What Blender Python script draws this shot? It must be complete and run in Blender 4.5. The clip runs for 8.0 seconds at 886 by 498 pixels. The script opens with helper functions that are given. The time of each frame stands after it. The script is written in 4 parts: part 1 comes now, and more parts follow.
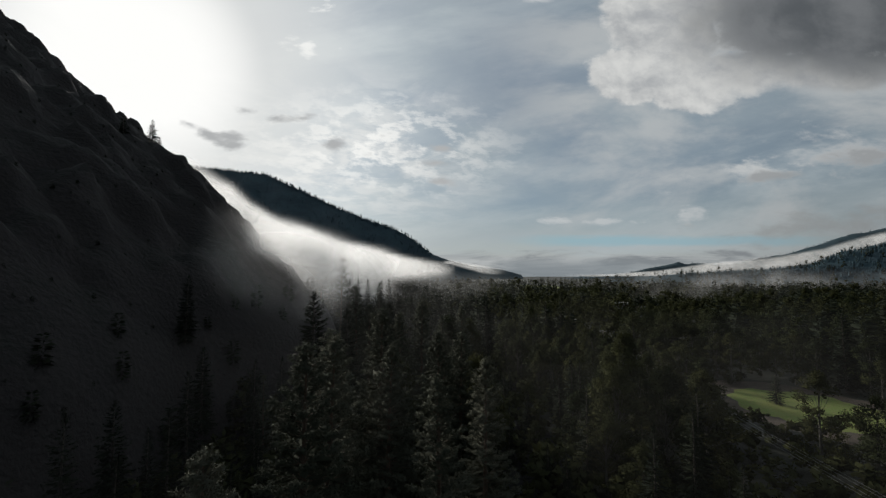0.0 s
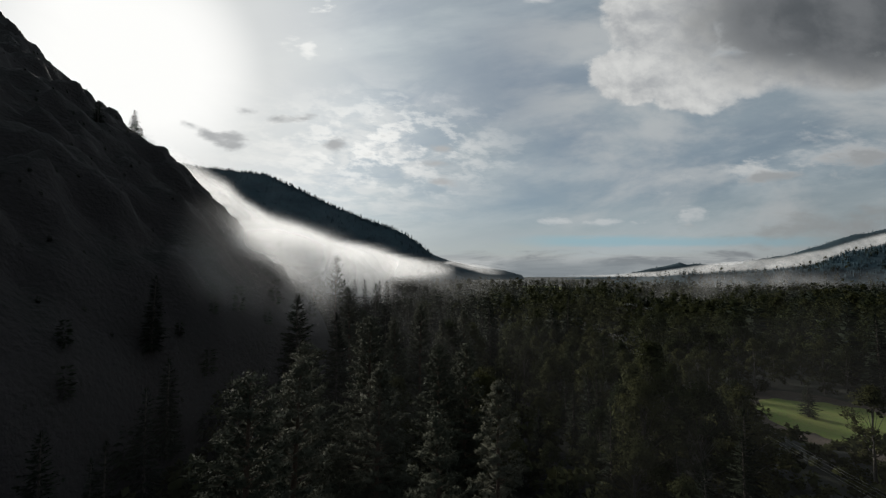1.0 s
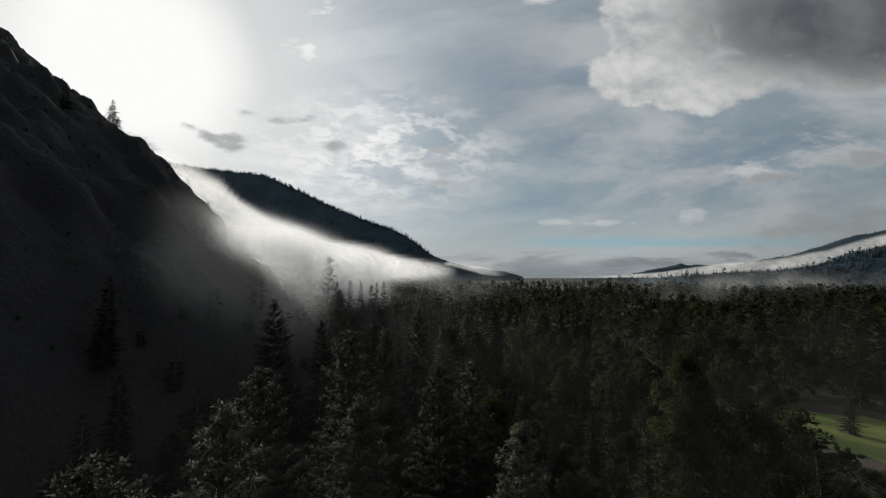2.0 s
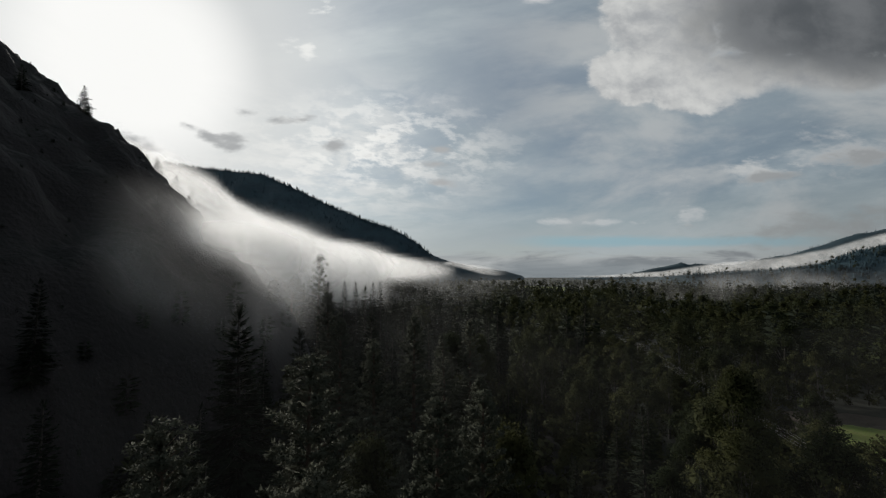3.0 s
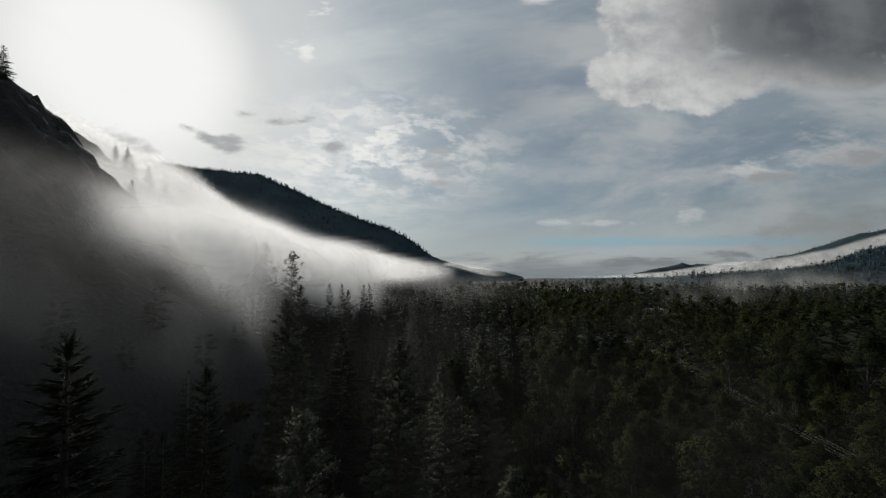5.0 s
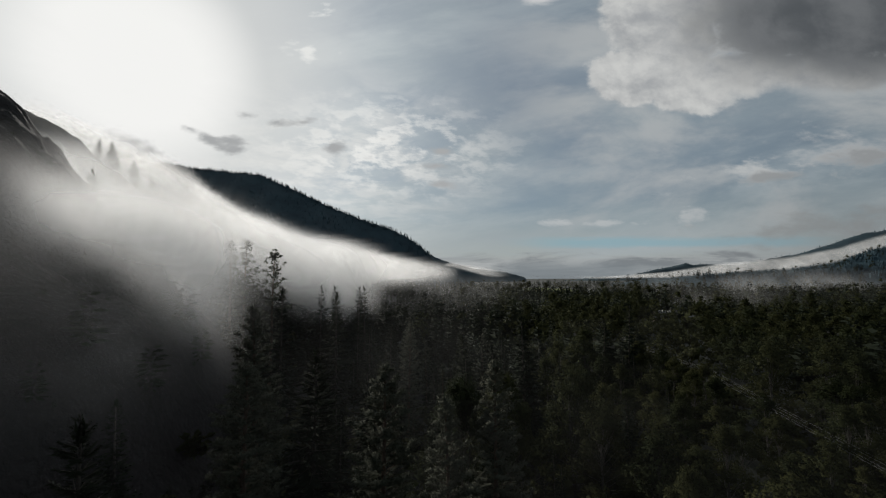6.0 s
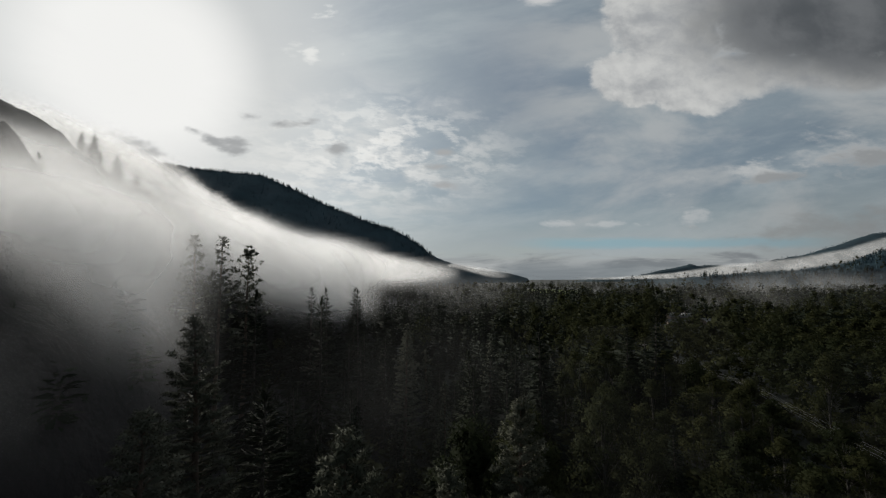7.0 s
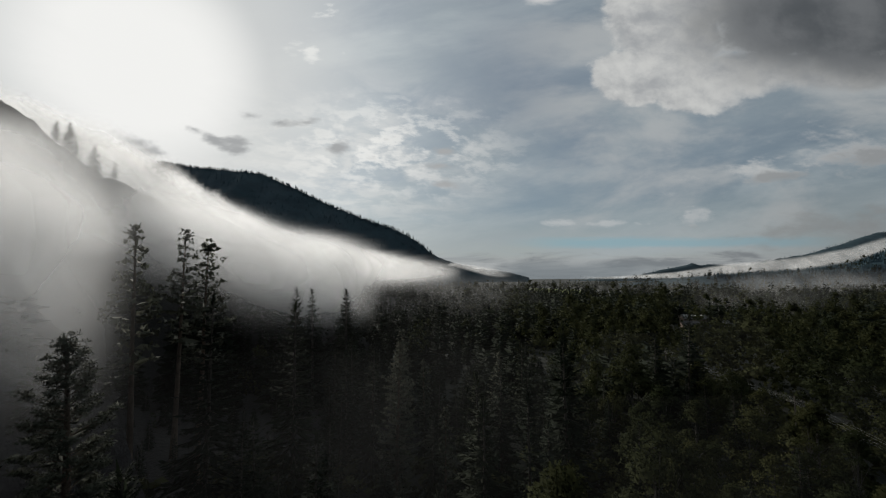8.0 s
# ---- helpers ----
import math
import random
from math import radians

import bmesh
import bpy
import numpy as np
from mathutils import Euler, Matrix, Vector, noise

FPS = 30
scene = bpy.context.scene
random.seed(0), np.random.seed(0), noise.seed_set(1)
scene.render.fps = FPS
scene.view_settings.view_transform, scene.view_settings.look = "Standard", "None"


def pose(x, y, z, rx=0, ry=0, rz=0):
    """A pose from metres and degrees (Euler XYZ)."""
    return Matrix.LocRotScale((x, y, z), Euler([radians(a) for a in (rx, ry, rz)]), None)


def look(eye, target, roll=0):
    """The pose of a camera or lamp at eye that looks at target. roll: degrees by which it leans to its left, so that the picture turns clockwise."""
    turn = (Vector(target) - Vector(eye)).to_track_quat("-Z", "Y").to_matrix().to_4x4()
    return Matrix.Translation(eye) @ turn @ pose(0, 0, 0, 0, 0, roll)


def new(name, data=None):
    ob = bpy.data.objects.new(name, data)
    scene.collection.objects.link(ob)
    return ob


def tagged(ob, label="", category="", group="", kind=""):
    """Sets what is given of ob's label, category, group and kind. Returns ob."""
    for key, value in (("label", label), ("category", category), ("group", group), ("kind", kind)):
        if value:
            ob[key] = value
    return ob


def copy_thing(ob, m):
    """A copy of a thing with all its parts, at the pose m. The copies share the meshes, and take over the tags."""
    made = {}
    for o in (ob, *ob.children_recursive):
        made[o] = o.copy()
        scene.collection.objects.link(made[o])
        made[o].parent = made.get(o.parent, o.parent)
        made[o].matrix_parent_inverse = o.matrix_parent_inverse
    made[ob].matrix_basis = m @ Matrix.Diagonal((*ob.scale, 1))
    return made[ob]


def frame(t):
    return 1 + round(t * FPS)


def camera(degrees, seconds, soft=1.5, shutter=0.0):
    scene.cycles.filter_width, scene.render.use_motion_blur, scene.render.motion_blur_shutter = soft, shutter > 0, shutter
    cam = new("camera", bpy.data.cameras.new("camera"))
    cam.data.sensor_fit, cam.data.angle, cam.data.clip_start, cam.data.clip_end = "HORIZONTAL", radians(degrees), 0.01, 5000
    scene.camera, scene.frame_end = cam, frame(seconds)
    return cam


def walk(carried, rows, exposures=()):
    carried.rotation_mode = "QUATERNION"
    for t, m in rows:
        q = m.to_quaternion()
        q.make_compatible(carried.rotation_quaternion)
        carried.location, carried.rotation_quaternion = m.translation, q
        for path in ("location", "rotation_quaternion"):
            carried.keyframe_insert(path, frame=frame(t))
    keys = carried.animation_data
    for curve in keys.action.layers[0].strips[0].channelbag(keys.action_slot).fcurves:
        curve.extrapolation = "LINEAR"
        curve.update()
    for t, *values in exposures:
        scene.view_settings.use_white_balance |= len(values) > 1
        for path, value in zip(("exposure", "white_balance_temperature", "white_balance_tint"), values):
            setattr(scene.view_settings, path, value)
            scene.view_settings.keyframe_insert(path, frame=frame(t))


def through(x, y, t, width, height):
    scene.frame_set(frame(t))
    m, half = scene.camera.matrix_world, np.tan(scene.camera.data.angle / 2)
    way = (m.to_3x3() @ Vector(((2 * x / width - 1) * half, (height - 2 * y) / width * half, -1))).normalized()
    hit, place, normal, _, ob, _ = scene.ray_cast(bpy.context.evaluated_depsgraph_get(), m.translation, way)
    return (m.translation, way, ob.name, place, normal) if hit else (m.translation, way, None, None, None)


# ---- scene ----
cam = camera(97.0, 8.0, soft=1.3)
PATH = [
    (0.0, pose(0.00, 0.00, 38.00, 93.46, 0.00, -0.00)),
    (0.5, pose(-0.06, 4.83, 38.01, 93.48, -0.02, 0.03)),
    (1.0, pose(-0.11, 9.79, 38.02, 93.51, -0.04, 0.05)),
    (1.5, pose(-0.16, 14.88, 38.03, 93.61, -0.02, 0.06)),
    (2.0, pose(-0.20, 20.10, 38.04, 93.68, 0.02, 0.06)),
    (2.5, pose(-0.23, 25.48, 38.04, 93.66, 0.07, 0.04)),
    (3.0, pose(-0.27, 31.01, 38.04, 93.62, 0.12, 0.02)),
    (3.5, pose(-0.30, 36.70, 38.04, 93.65, 0.14, 0.01)),
    (4.0, pose(-0.32, 42.56, 38.04, 93.71, 0.15, 0.00)),
    (4.5, pose(-0.35, 48.59, 38.05, 93.74, 0.21, -0.05)),
    (5.0, pose(-0.38, 54.80, 38.05, 93.77, 0.27, -0.07)),
    (5.5, pose(-0.40, 61.20, 38.06, 93.81, 0.32, 0.02)),
    (6.0, pose(-0.43, 67.78, 38.08, 93.86, 0.35, 0.16)),
    (6.5, pose(-0.46, 74.55, 38.10, 93.93, 0.33, 0.33)),
    (7.0, pose(-0.49, 81.51, 38.12, 93.98, 0.30, 0.49)),
    (7.5, pose(-0.52, 88.66, 38.15, 93.94, 0.29, 0.55)),
    (8.0, pose(-0.56, 96.00, 38.19, 93.87, 0.28, 0.58)),
]
walk(cam, PATH, ((0.0, 0.0), (4.0, -0.10), (8.0, -0.18)))


# ---- node helper: sockets with arithmetic ----
class Val:
    def __init__(self, tree, sock):
        self.tree, self.sock = tree, sock

    def op(self, kind, *others):
        n = self.tree.nodes.new("ShaderNodeMath")
        n.operation = kind
        self.tree.links.new(self.sock, n.inputs[0])
        for k, o in enumerate(others):
            if isinstance(o, Val):
                self.tree.links.new(o.sock, n.inputs[k + 1])
            else:
                n.inputs[k + 1].default_value = o
        return Val(self.tree, n.outputs[0])

    def __add__(self, o):
        return self.op("ADD", o)

    def __sub__(self, o):
        return self.op("SUBTRACT", o)

    def __mul__(self, o):
        return self.op("MULTIPLY", o)

    def __truediv__(self, o):
        return self.op("DIVIDE", o)

    def rsub(self, o):
        return (self * -1.0) + o

    def clamp(self):
        return self.op("MAXIMUM", 0.0).op("MINIMUM", 1.0)

    def smooth(self, lo, hi):
        n = self.tree.nodes.new("ShaderNodeMapRange")
        n.interpolation_type = "SMOOTHSTEP"
        self.tree.links.new(self.sock, n.inputs[0])
        n.inputs[1].default_value, n.inputs[2].default_value = lo, hi
        return Val(self.tree, n.outputs[0])


def node(tree, kind, out=0, **settings):
    """A node with its inputs set by name; links where a socket or Val is given."""
    n = tree.nodes.new(kind)
    for key, value in settings.items():
        sock = n.inputs[key.replace("_", " ")]
        if isinstance(value, Val):
            tree.links.new(value.sock, sock)
        elif isinstance(value, bpy.types.NodeSocket):
            tree.links.new(value, sock)
        else:
            sock.default_value = value
    return n


def vector(tree, x, y, z):
    n = tree.nodes.new("ShaderNodeCombineXYZ")
    for sock, v in zip(n.inputs, (x, y, z)):
        if isinstance(v, Val):
            tree.links.new(v.sock, sock)
        else:
            sock.default_value = v
    return n.outputs[0]


def fractal(tree, vec, scale, detail=6.0, rough=0.55, warp=0.0):
    n = node(tree, "ShaderNodeTexNoise", Vector=vec, Scale=scale, Detail=detail, Roughness=rough, Distortion=warp)
    return Val(tree, n.outputs[0])


def blend(tree, factor, a, b):
    n = tree.nodes.new("ShaderNodeMix")
    n.data_type = "RGBA"
    for sock, v in ((n.inputs[0], factor), (n.inputs[6], a), (n.inputs[7], b)):
        if isinstance(v, Val):
            tree.links.new(v.sock, sock)
        elif isinstance(v, bpy.types.NodeSocket):
            tree.links.new(v, sock)
        elif isinstance(v, tuple):
            sock.default_value = (*v[:3], 1)
        else:
            sock.default_value = v
    return n.outputs[2]


# ---- world: morning sky with veils, a dark cumulus and the sun's aureole ----
SUN_AZIMUTH, SUN_HEIGHT = radians(-39.0), radians(23.6)
SUN_WAY = Vector((math.sin(SUN_AZIMUTH) * math.cos(SUN_HEIGHT), math.cos(SUN_AZIMUTH) * math.cos(SUN_HEIGHT), math.sin(SUN_HEIGHT)))

# small dark clouds before the sun: place, half width, half height, tilt
DARK_FLECKS = ((-0.665, 0.388, 0.050, 0.014, -0.4), (-0.605, 0.356, 0.042, 0.013, -0.3), (-0.550, 0.352, 0.050, 0.014, -0.1), (-0.545, 0.330, 0.040, 0.012, 0.0), (-0.508, 0.421, 0.055, 0.016, -0.15),
               (-0.435, 0.402, 0.045, 0.013, -0.1), (-0.350, 0.408, 0.040, 0.016, 0.2), (-0.83, 0.355, 0.09, 0.028, -0.25), (-0.76, 0.325, 0.08, 0.022, -0.2), (-0.285, 0.332, 0.032, 0.022, 0.0),
               (0.005, 0.236, 0.038, 0.020, 0.0), (-0.02, 0.285, 0.05, 0.012, 0.0), (-0.01, 0.32, 0.035, 0.014, 0.0))


def make_world():
    world = bpy.data.worlds.new("sky")
    scene.world = world
    world.use_nodes = True
    t = world.node_tree
    t.nodes.clear()
    sky = t.nodes.new("ShaderNodeTexSky")
    sky.sky_type, sky.sun_disc = "NISHITA", False
    sky.sun_elevation, sky.sun_rotation = SUN_HEIGHT, SUN_AZIMUTH
    sky.air_density, sky.dust_density, sky.ozone_density = 1.0, 0.5, 1.5
    blue = node(t, "ShaderNodeVectorMath")
    blue.operation = "SCALE"
    t.links.new(sky.outputs[0], blue.inputs[0])
    blue.inputs["Scale"].default_value = 0.055
    way = t.nodes.new("ShaderNodeTexCoord").outputs["Generated"]
    parts = node(t, "ShaderNodeSeparateXYZ", Vector=way)
    x, y, z = (Val(t, o) for o in parts.outputs)
    # cloud layers lie on flat decks overhead
    up = z.op("MAXIMUM", 0.0) + 0.10
    deck = vector(t, x / up, y / up, 0.0)
    dome = vector(t, x, y, z * 2.2)
    dot = node(t, "ShaderNodeVectorMath")
    dot.operation = "DOT_PRODUCT"
    t.links.new(way, dot.inputs[0])
    dot.inputs[1].default_value = SUN_WAY
    near_sun = Val(t, dot.outputs["Value"])
    ahead = y.op("MAXIMUM", 0.05)
    u, v = x / ahead, z / ahead
    front = y.smooth(0.05, 0.3)

    def spot(u0, v0, ru, rv):
        du, dv = (u - u0) * (1 / ru), (v - v0) * (1 / rv)
        return (du * du + dv * dv).op("SQRT")

    # thin veil
    veil = fractal(t, deck, 0.55, 8, 0.6, 0.25).smooth(0.30, 0.72)
    colour = blend(t, veil * 0.6 + 0.35, blue.outputs[0], (0.325, 0.385, 0.415))
    streak = fractal(t, vector(t, u * 0.8 + v * 0.6, v * 3.0 - u * 0.7, z * 2.0), 2.2, 8, 0.62, 0.15).smooth(0.45, 0.75)
    colour = blend(t, streak * 0.48, colour, (0.49, 0.54, 0.555))
    # fields of small cloud
    fleck = fractal(t, deck, 2.6, 9, 0.64, 0.4)
    field = spot(-0.30, 0.32, 0.42, 0.20).rsub(1.35).clamp() * front
    colour = blend(t, (fleck.smooth(0.42, 0.62) * field * 0.7).clamp(), colour, (0.62, 0.63, 0.625))
    flock = fractal(t, vector(t, u + v * 0.5, v * 2.0, 0.0), 11.0, 9, 0.62, 0.12)
    flocks = spot(-0.22, 0.33, 0.42, 0.15).rsub(1.2).clamp() * front
    colour = blend(t, (flock.smooth(0.46, 0.60) * flocks).clamp() * 0.85, colour, (0.76, 0.765, 0.75))
    colour = blend(t, (flock.smooth(0.60, 0.70) * flocks).clamp() * 0.5, colour, (0.46, 0.47, 0.475))
    clear = spot(0.22, 0.55, 0.30, 0.26).rsub(1.1).clamp() * front
    colour = blend(t, clear * 0.6, colour, (0.205, 0.255, 0.325))
    ragged = fractal(t, vector(t, u * 1.0, v * 2.6, y), 8.0, 8, 0.60, 0.12)

    def cloud(u0, v0, ru, rv, tilt, rough, tint, most):
        """One ragged small cloud of the picture of the sky."""
        du, dv = (u - u0), (v - v0) - (u - u0) * tilt
        du, dv = du * (1 / ru), dv * (1 / rv)
        body = (du * du + dv * dv).op("SQRT").rsub(0.95) + (ragged - 0.5) * rough * 2.2
        return blend(t, (body.smooth(0.0, 1.2) * front * most).clamp(), colour, tint)

    # veils, banks and puffs to the east
    cream = fractal(t, vector(t, u * 1.0 - v * 0.7, v * 2.2, y), 2.4, 8, 0.58, 0.2).smooth(0.40, 0.62)
    colour = blend(t, cream * u.smooth(0.0, 0.4) * v.smooth(0.05, 0.16) * front * 0.75, colour, (0.47, 0.49, 0.495))
    colour = cloud(1.08, 0.31, 0.26, 0.075, 0.1, 2.0, (0.52, 0.535, 0.54), 0.85)
    colour = cloud(1.10, 0.295, 0.17, 0.045, 0.1, 2.2, (0.31, 0.325, 0.335), 0.85)
    colour = cloud(0.80, 0.262, 0.20, 0.034, 0.06, 2.2, (0.56, 0.575, 0.575), 0.85)
    colour = cloud(0.86, 0.250, 0.13, 0.020, 0.08, 2.0, (0.30, 0.315, 0.325), 0.85)
    colour = cloud(0.65, 0.147, 0.11, 0.018, 0.08, 3.4, (0.57, 0.585, 0.59), 0.6)
    colour = cloud(0.31, 0.132, 0.045, 0.013, 0.0, 3.2, (0.60, 0.615, 0.62), 0.6)
    colour = cloud(0.40, 0.130, 0.06, 0.008, 0.0, 3.2, (0.58, 0.595, 0.60), 0.6)
    low = v.smooth(0.17, 0.05) * front
    colour = blend(t, low * 0.55, colour, (0.42, 0.455, 0.47))
    band = fractal(t, vector(t, u * 1.9, v * 11.0, y), 2.4, 9, 0.62, 0.9)
    gap = (v - 0.082 - (band - 0.5) * 0.03).op("ABSOLUTE").smooth(0.018, 0.003) * u.smooth(0.12, 0.35) * u.smooth(1.05, 0.85)
    colour = blend(t, gap * front * 0.7, colour, (0.26, 0.43, 0.50))
    colour = cloud(1.0, 0.118, 0.40, 0.05, 0.03, 1.8, (0.30, 0.31, 0.31), 0.75)
    floor = (v - (band - 0.5) * 0.09).smooth(0.062, 0.036) * front
    colour = blend(t, floor * 0.85, colour, (0.34, 0.36, 0.37))
    colour = blend(t, floor * band.smooth(0.46, 0.62) * 0.85, colour, (0.20, 0.22, 0.235))
    colour = blend(t, floor * band.smooth(0.48, 0.36) * 0.8, colour, (0.47, 0.49, 0.495))
    colour = blend(t, v.smooth(0.045, 0.012) * u.smooth(0.10, 0.2) * u.smooth(0.75, 0.4) * front * 0.75, colour, (0.20, 0.23, 0.25))
    colour = blend(t, u.smooth(0.45, 1.1) * v.smooth(0.30, 0.08) * front * 0.38, colour, (0.24, 0.258, 0.268))
    # cumulus with a grey belly
    curl = fractal(t, vector(t, u, v, y * 0.3), 9.0, 5, 0.55, 0.0)
    puff = fractal(t, vector(t, u + curl * 0.06, v * 1.25, 0.0), 4.2, 10, 0.58, 0.15)
    lump = fractal(t, vector(t, u + curl * 0.05, v * 1.3 + curl * 0.04, 0.0), 13.0, 8, 0.6, 0.0)
    body = spot(0.50, 0.515, 0.125, 0.085).rsub(1.0)
    for u0, v0, ru, rv in ((0.61, 0.68, 0.16, 0.22), (0.54, 0.70, 0.13, 0.16), (0.65, 0.50, 0.15, 0.09), (0.80, 0.525, 0.18, 0.07), (1.0, 0.53, 0.24, 0.07), (1.06, 0.735, 0.56, 0.235)):
        body = body.op("MAXIMUM", spot(u0, v0, ru, rv).rsub(1.0))
    big = (body + (puff - 0.5) * 0.95 + (lump - 0.5) * 0.55) * front
    solid = u.smooth(1.0, 0.55)
    edge_white = blend(t, (lump * 0.9 + (puff - 0.5) * 0.6 + 0.05).smooth(0.20, 0.72), (0.37, 0.385, 0.40), (0.66, 0.665, 0.65))
    colour = blend(t, (big.smooth(-0.02, 0.16) * solid + big.smooth(-0.05, 0.45) * solid.rsub(1.0)) * 0.97, colour, edge_white)
    belly = (spot(1.10, 0.68, 0.52, 0.205).rsub(1.0) + (puff - 0.5) * 1.0 + (lump - 0.5) * 0.25) * front
    under = blend(t, puff.smooth(0.35, 0.65), (0.095, 0.105, 0.115), (0.17, 0.18, 0.19))
    colour = blend(t, belly.smooth(-0.30, 0.55) * big.smooth(0.0, 0.3), colour, under)
    for u0, v0, ru, rv, tilt in ((-0.385, 0.628, 0.030, 0.016, 0.1), (-0.355, 0.648, 0.026, 0.018, 0.6), (-0.355, 0.600, 0.012, 0.014, 0.0), (-0.285, 0.655, 0.028, 0.007, 0.0), (-0.27, 0.59, 0.014, 0.008, 0.0),):
        colour = cloud(u0, v0, ru * 1.5, rv * 1.6, tilt, 3.4, (0.78, 0.79, 0.78), 0.9)
    colour = cloud(0.27, 0.735, 0.085, 0.030, 0.12, 1.6, (0.64, 0.65, 0.65), 0.9)
    # the sun behind thin cloud
    glow = near_sun.smooth(0.60, 1.0)
    glow = glow * glow
    light = node(t, "ShaderNodeVectorMath")
    light.operation = "MULTIPLY_ADD"
    t.links.new(vector(t, glow, glow, glow), light.inputs[0])
    light.inputs[1].default_value = (0.27, 0.265, 0.245)
    t.links.new(colour, light.inputs[2])
    away = near_sun.smooth(-0.9, 0.5) * 0.66 + 0.34
    dim = node(t, "ShaderNodeVectorMath")
    dim.operation = "MULTIPLY"
    t.links.new(light.outputs[0], dim.inputs[0])
    t.links.new(vector(t, away, away, away), dim.inputs[1])
    halo = near_sun.smooth(0.88, 0.985)
    colour = blend(t, halo * 0.66, dim.outputs[0], (0.73, 0.74, 0.725))
    core = near_sun.smooth(0.972, 0.998)
    colour = blend(t, (core * (fleck * 0.4 + 0.85)).clamp(), colour, (1.0, 1.0, 0.98))
    for u0, v0, ru, rv, tilt in DARK_FLECKS:
        colour = cloud(u0, v0, ru, rv, tilt, 1.8, (0.43, 0.44, 0.445), 1.0)
    back = node(t, "ShaderNodeBackground", Color=colour, Strength=1.0)
    out = t.nodes.new("ShaderNodeOutputWorld")
    t.links.new(back.outputs[0], out.inputs[0])


make_world()
sun_data = bpy.data.lights.new("sun", "SUN")
sun_data.energy, sun_data.angle, sun_data.color = 3.1, radians(10.0), (1.0, 0.95, 0.87)
sun = new("sun", sun_data)
sun.matrix_world = look(tuple(SUN_WAY * 900), (0, 0, 0))
scene.cycles.transparent_max_bounces = 64


# ---- materials ----
def material(name):
    m = bpy.data.materials.new(name)
    m.use_nodes = True
    t = m.node_tree
    t.nodes.clear()
    return m, t, t.nodes.new("ShaderNodeOutputMaterial")


def foliage(name, dark, light, warm, gloss=0.7, through=0.18):
    m, t, out = material(name)
    geo = t.nodes.new("ShaderNodeNewGeometry")
    info = t.nodes.new("ShaderNodeObjectInfo")
    island, one = Val(t, geo.outputs["Random Per Island"]), Val(t, info.outputs["Random"])
    place = t.nodes.new("ShaderNodeTexCoord").outputs["Object"]
    clump = fractal(t, place, 0.45, 3)
    stand = fractal(t, geo.outputs["Position"], 0.085, 2)
    c = blend(t, (island * 0.06 + clump * 0.45 + (one - 0.5) * 0.5 + (stand - 0.5) * 1.1).clamp(), dark, light)
    c = blend(t, (one * 0.8 * clump).clamp(), c, warm)
    skin = node(t, "ShaderNodeBsdfPrincipled", Base_Color=c, Roughness=gloss)
    skin.inputs["Specular IOR Level"].default_value = 0.04
    thin = node(t, "ShaderNodeBsdfTranslucent", Color=c)
    mix = t.nodes.new("ShaderNodeMixShader")
    mix.inputs[0].default_value = through
    t.links.new(skin.outputs[0], mix.inputs[1])
    t.links.new(thin.outputs[0], mix.inputs[2])
    t.links.new(mix.outputs[0], out.inputs[0])
    return m


def earth(name, a, b, c, scale, rough=0.9, bump=0.4, rock=None):
    m, t, out = material(name)
    place = t.nodes.new("ShaderNodeTexCoord").outputs["Object"]
    coarse, fine = fractal(t, place, scale, 6), fractal(t, place, scale * 11, 5)
    col = blend(t, coarse.smooth(0.35, 0.65), a, b)
    col = blend(t, fine.smooth(0.45, 0.75), col, c)
    if rock:
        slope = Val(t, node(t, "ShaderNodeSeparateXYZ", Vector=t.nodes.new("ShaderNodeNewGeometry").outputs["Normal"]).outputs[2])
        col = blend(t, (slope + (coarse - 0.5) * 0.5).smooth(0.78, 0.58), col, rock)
    relief = node(t, "ShaderNodeBump", Height=fine, Strength=bump, Distance=0.5)
    skin = node(t, "ShaderNodeBsdfPrincipled", Base_Color=col, Roughness=rough, Normal=relief.outputs[0])
    t.links.new(skin.outputs[0], out.inputs[0])
    return m


def bark(name, a, b):
    return earth(name, a, b, tuple(0.5 * k for k in a), 1.5, 0.9, 0.6)


NEEDLES_FIR = foliage("fir_needles", (0.012, 0.017, 0.011), (0.025, 0.031, 0.021), (0.027, 0.030, 0.017))
NEEDLES_PINE = foliage("pine_needles", (0.054, 0.060, 0.044), (0.140, 0.144, 0.114), (0.098, 0.098, 0.070))
LEAVES = foliage("cottonwood_leaves", (0.020, 0.026, 0.012), (0.050, 0.057, 0.023), (0.064, 0.060, 0.024), 0.7, 0.3)
BARK_DARK = bark("fir_bark", (0.055, 0.045, 0.038), (0.10, 0.085, 0.07))
BARK_PINE = bark("pine_bark", (0.10, 0.07, 0.05), (0.16, 0.11, 0.08))
BARK_PALE = bark("cottonwood_bark", (0.06, 0.055, 0.045), (0.11, 0.10, 0.085))
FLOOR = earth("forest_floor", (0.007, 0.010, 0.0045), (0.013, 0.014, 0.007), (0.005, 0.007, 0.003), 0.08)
# near-black rock: the shade of the backlit slopes is put into the colour
SHADE_DARK_SLOPE = earth("shade_dark_slope", (0.006, 0.0054, 0.005), (0.011, 0.0095, 0.0085), (0.0035, 0.004, 0.003), 0.10, 0.95, 1.0, (0.017, 0.014, 0.014))
# far forest: the blue of distance haze is mixed into the base colour
HAZE_BLUE_WOODS = earth("haze_blue_woods", (0.013, 0.035, 0.048), (0.022, 0.052, 0.066), (0.010, 0.026, 0.038), 0.012, 0.95, 1.0)


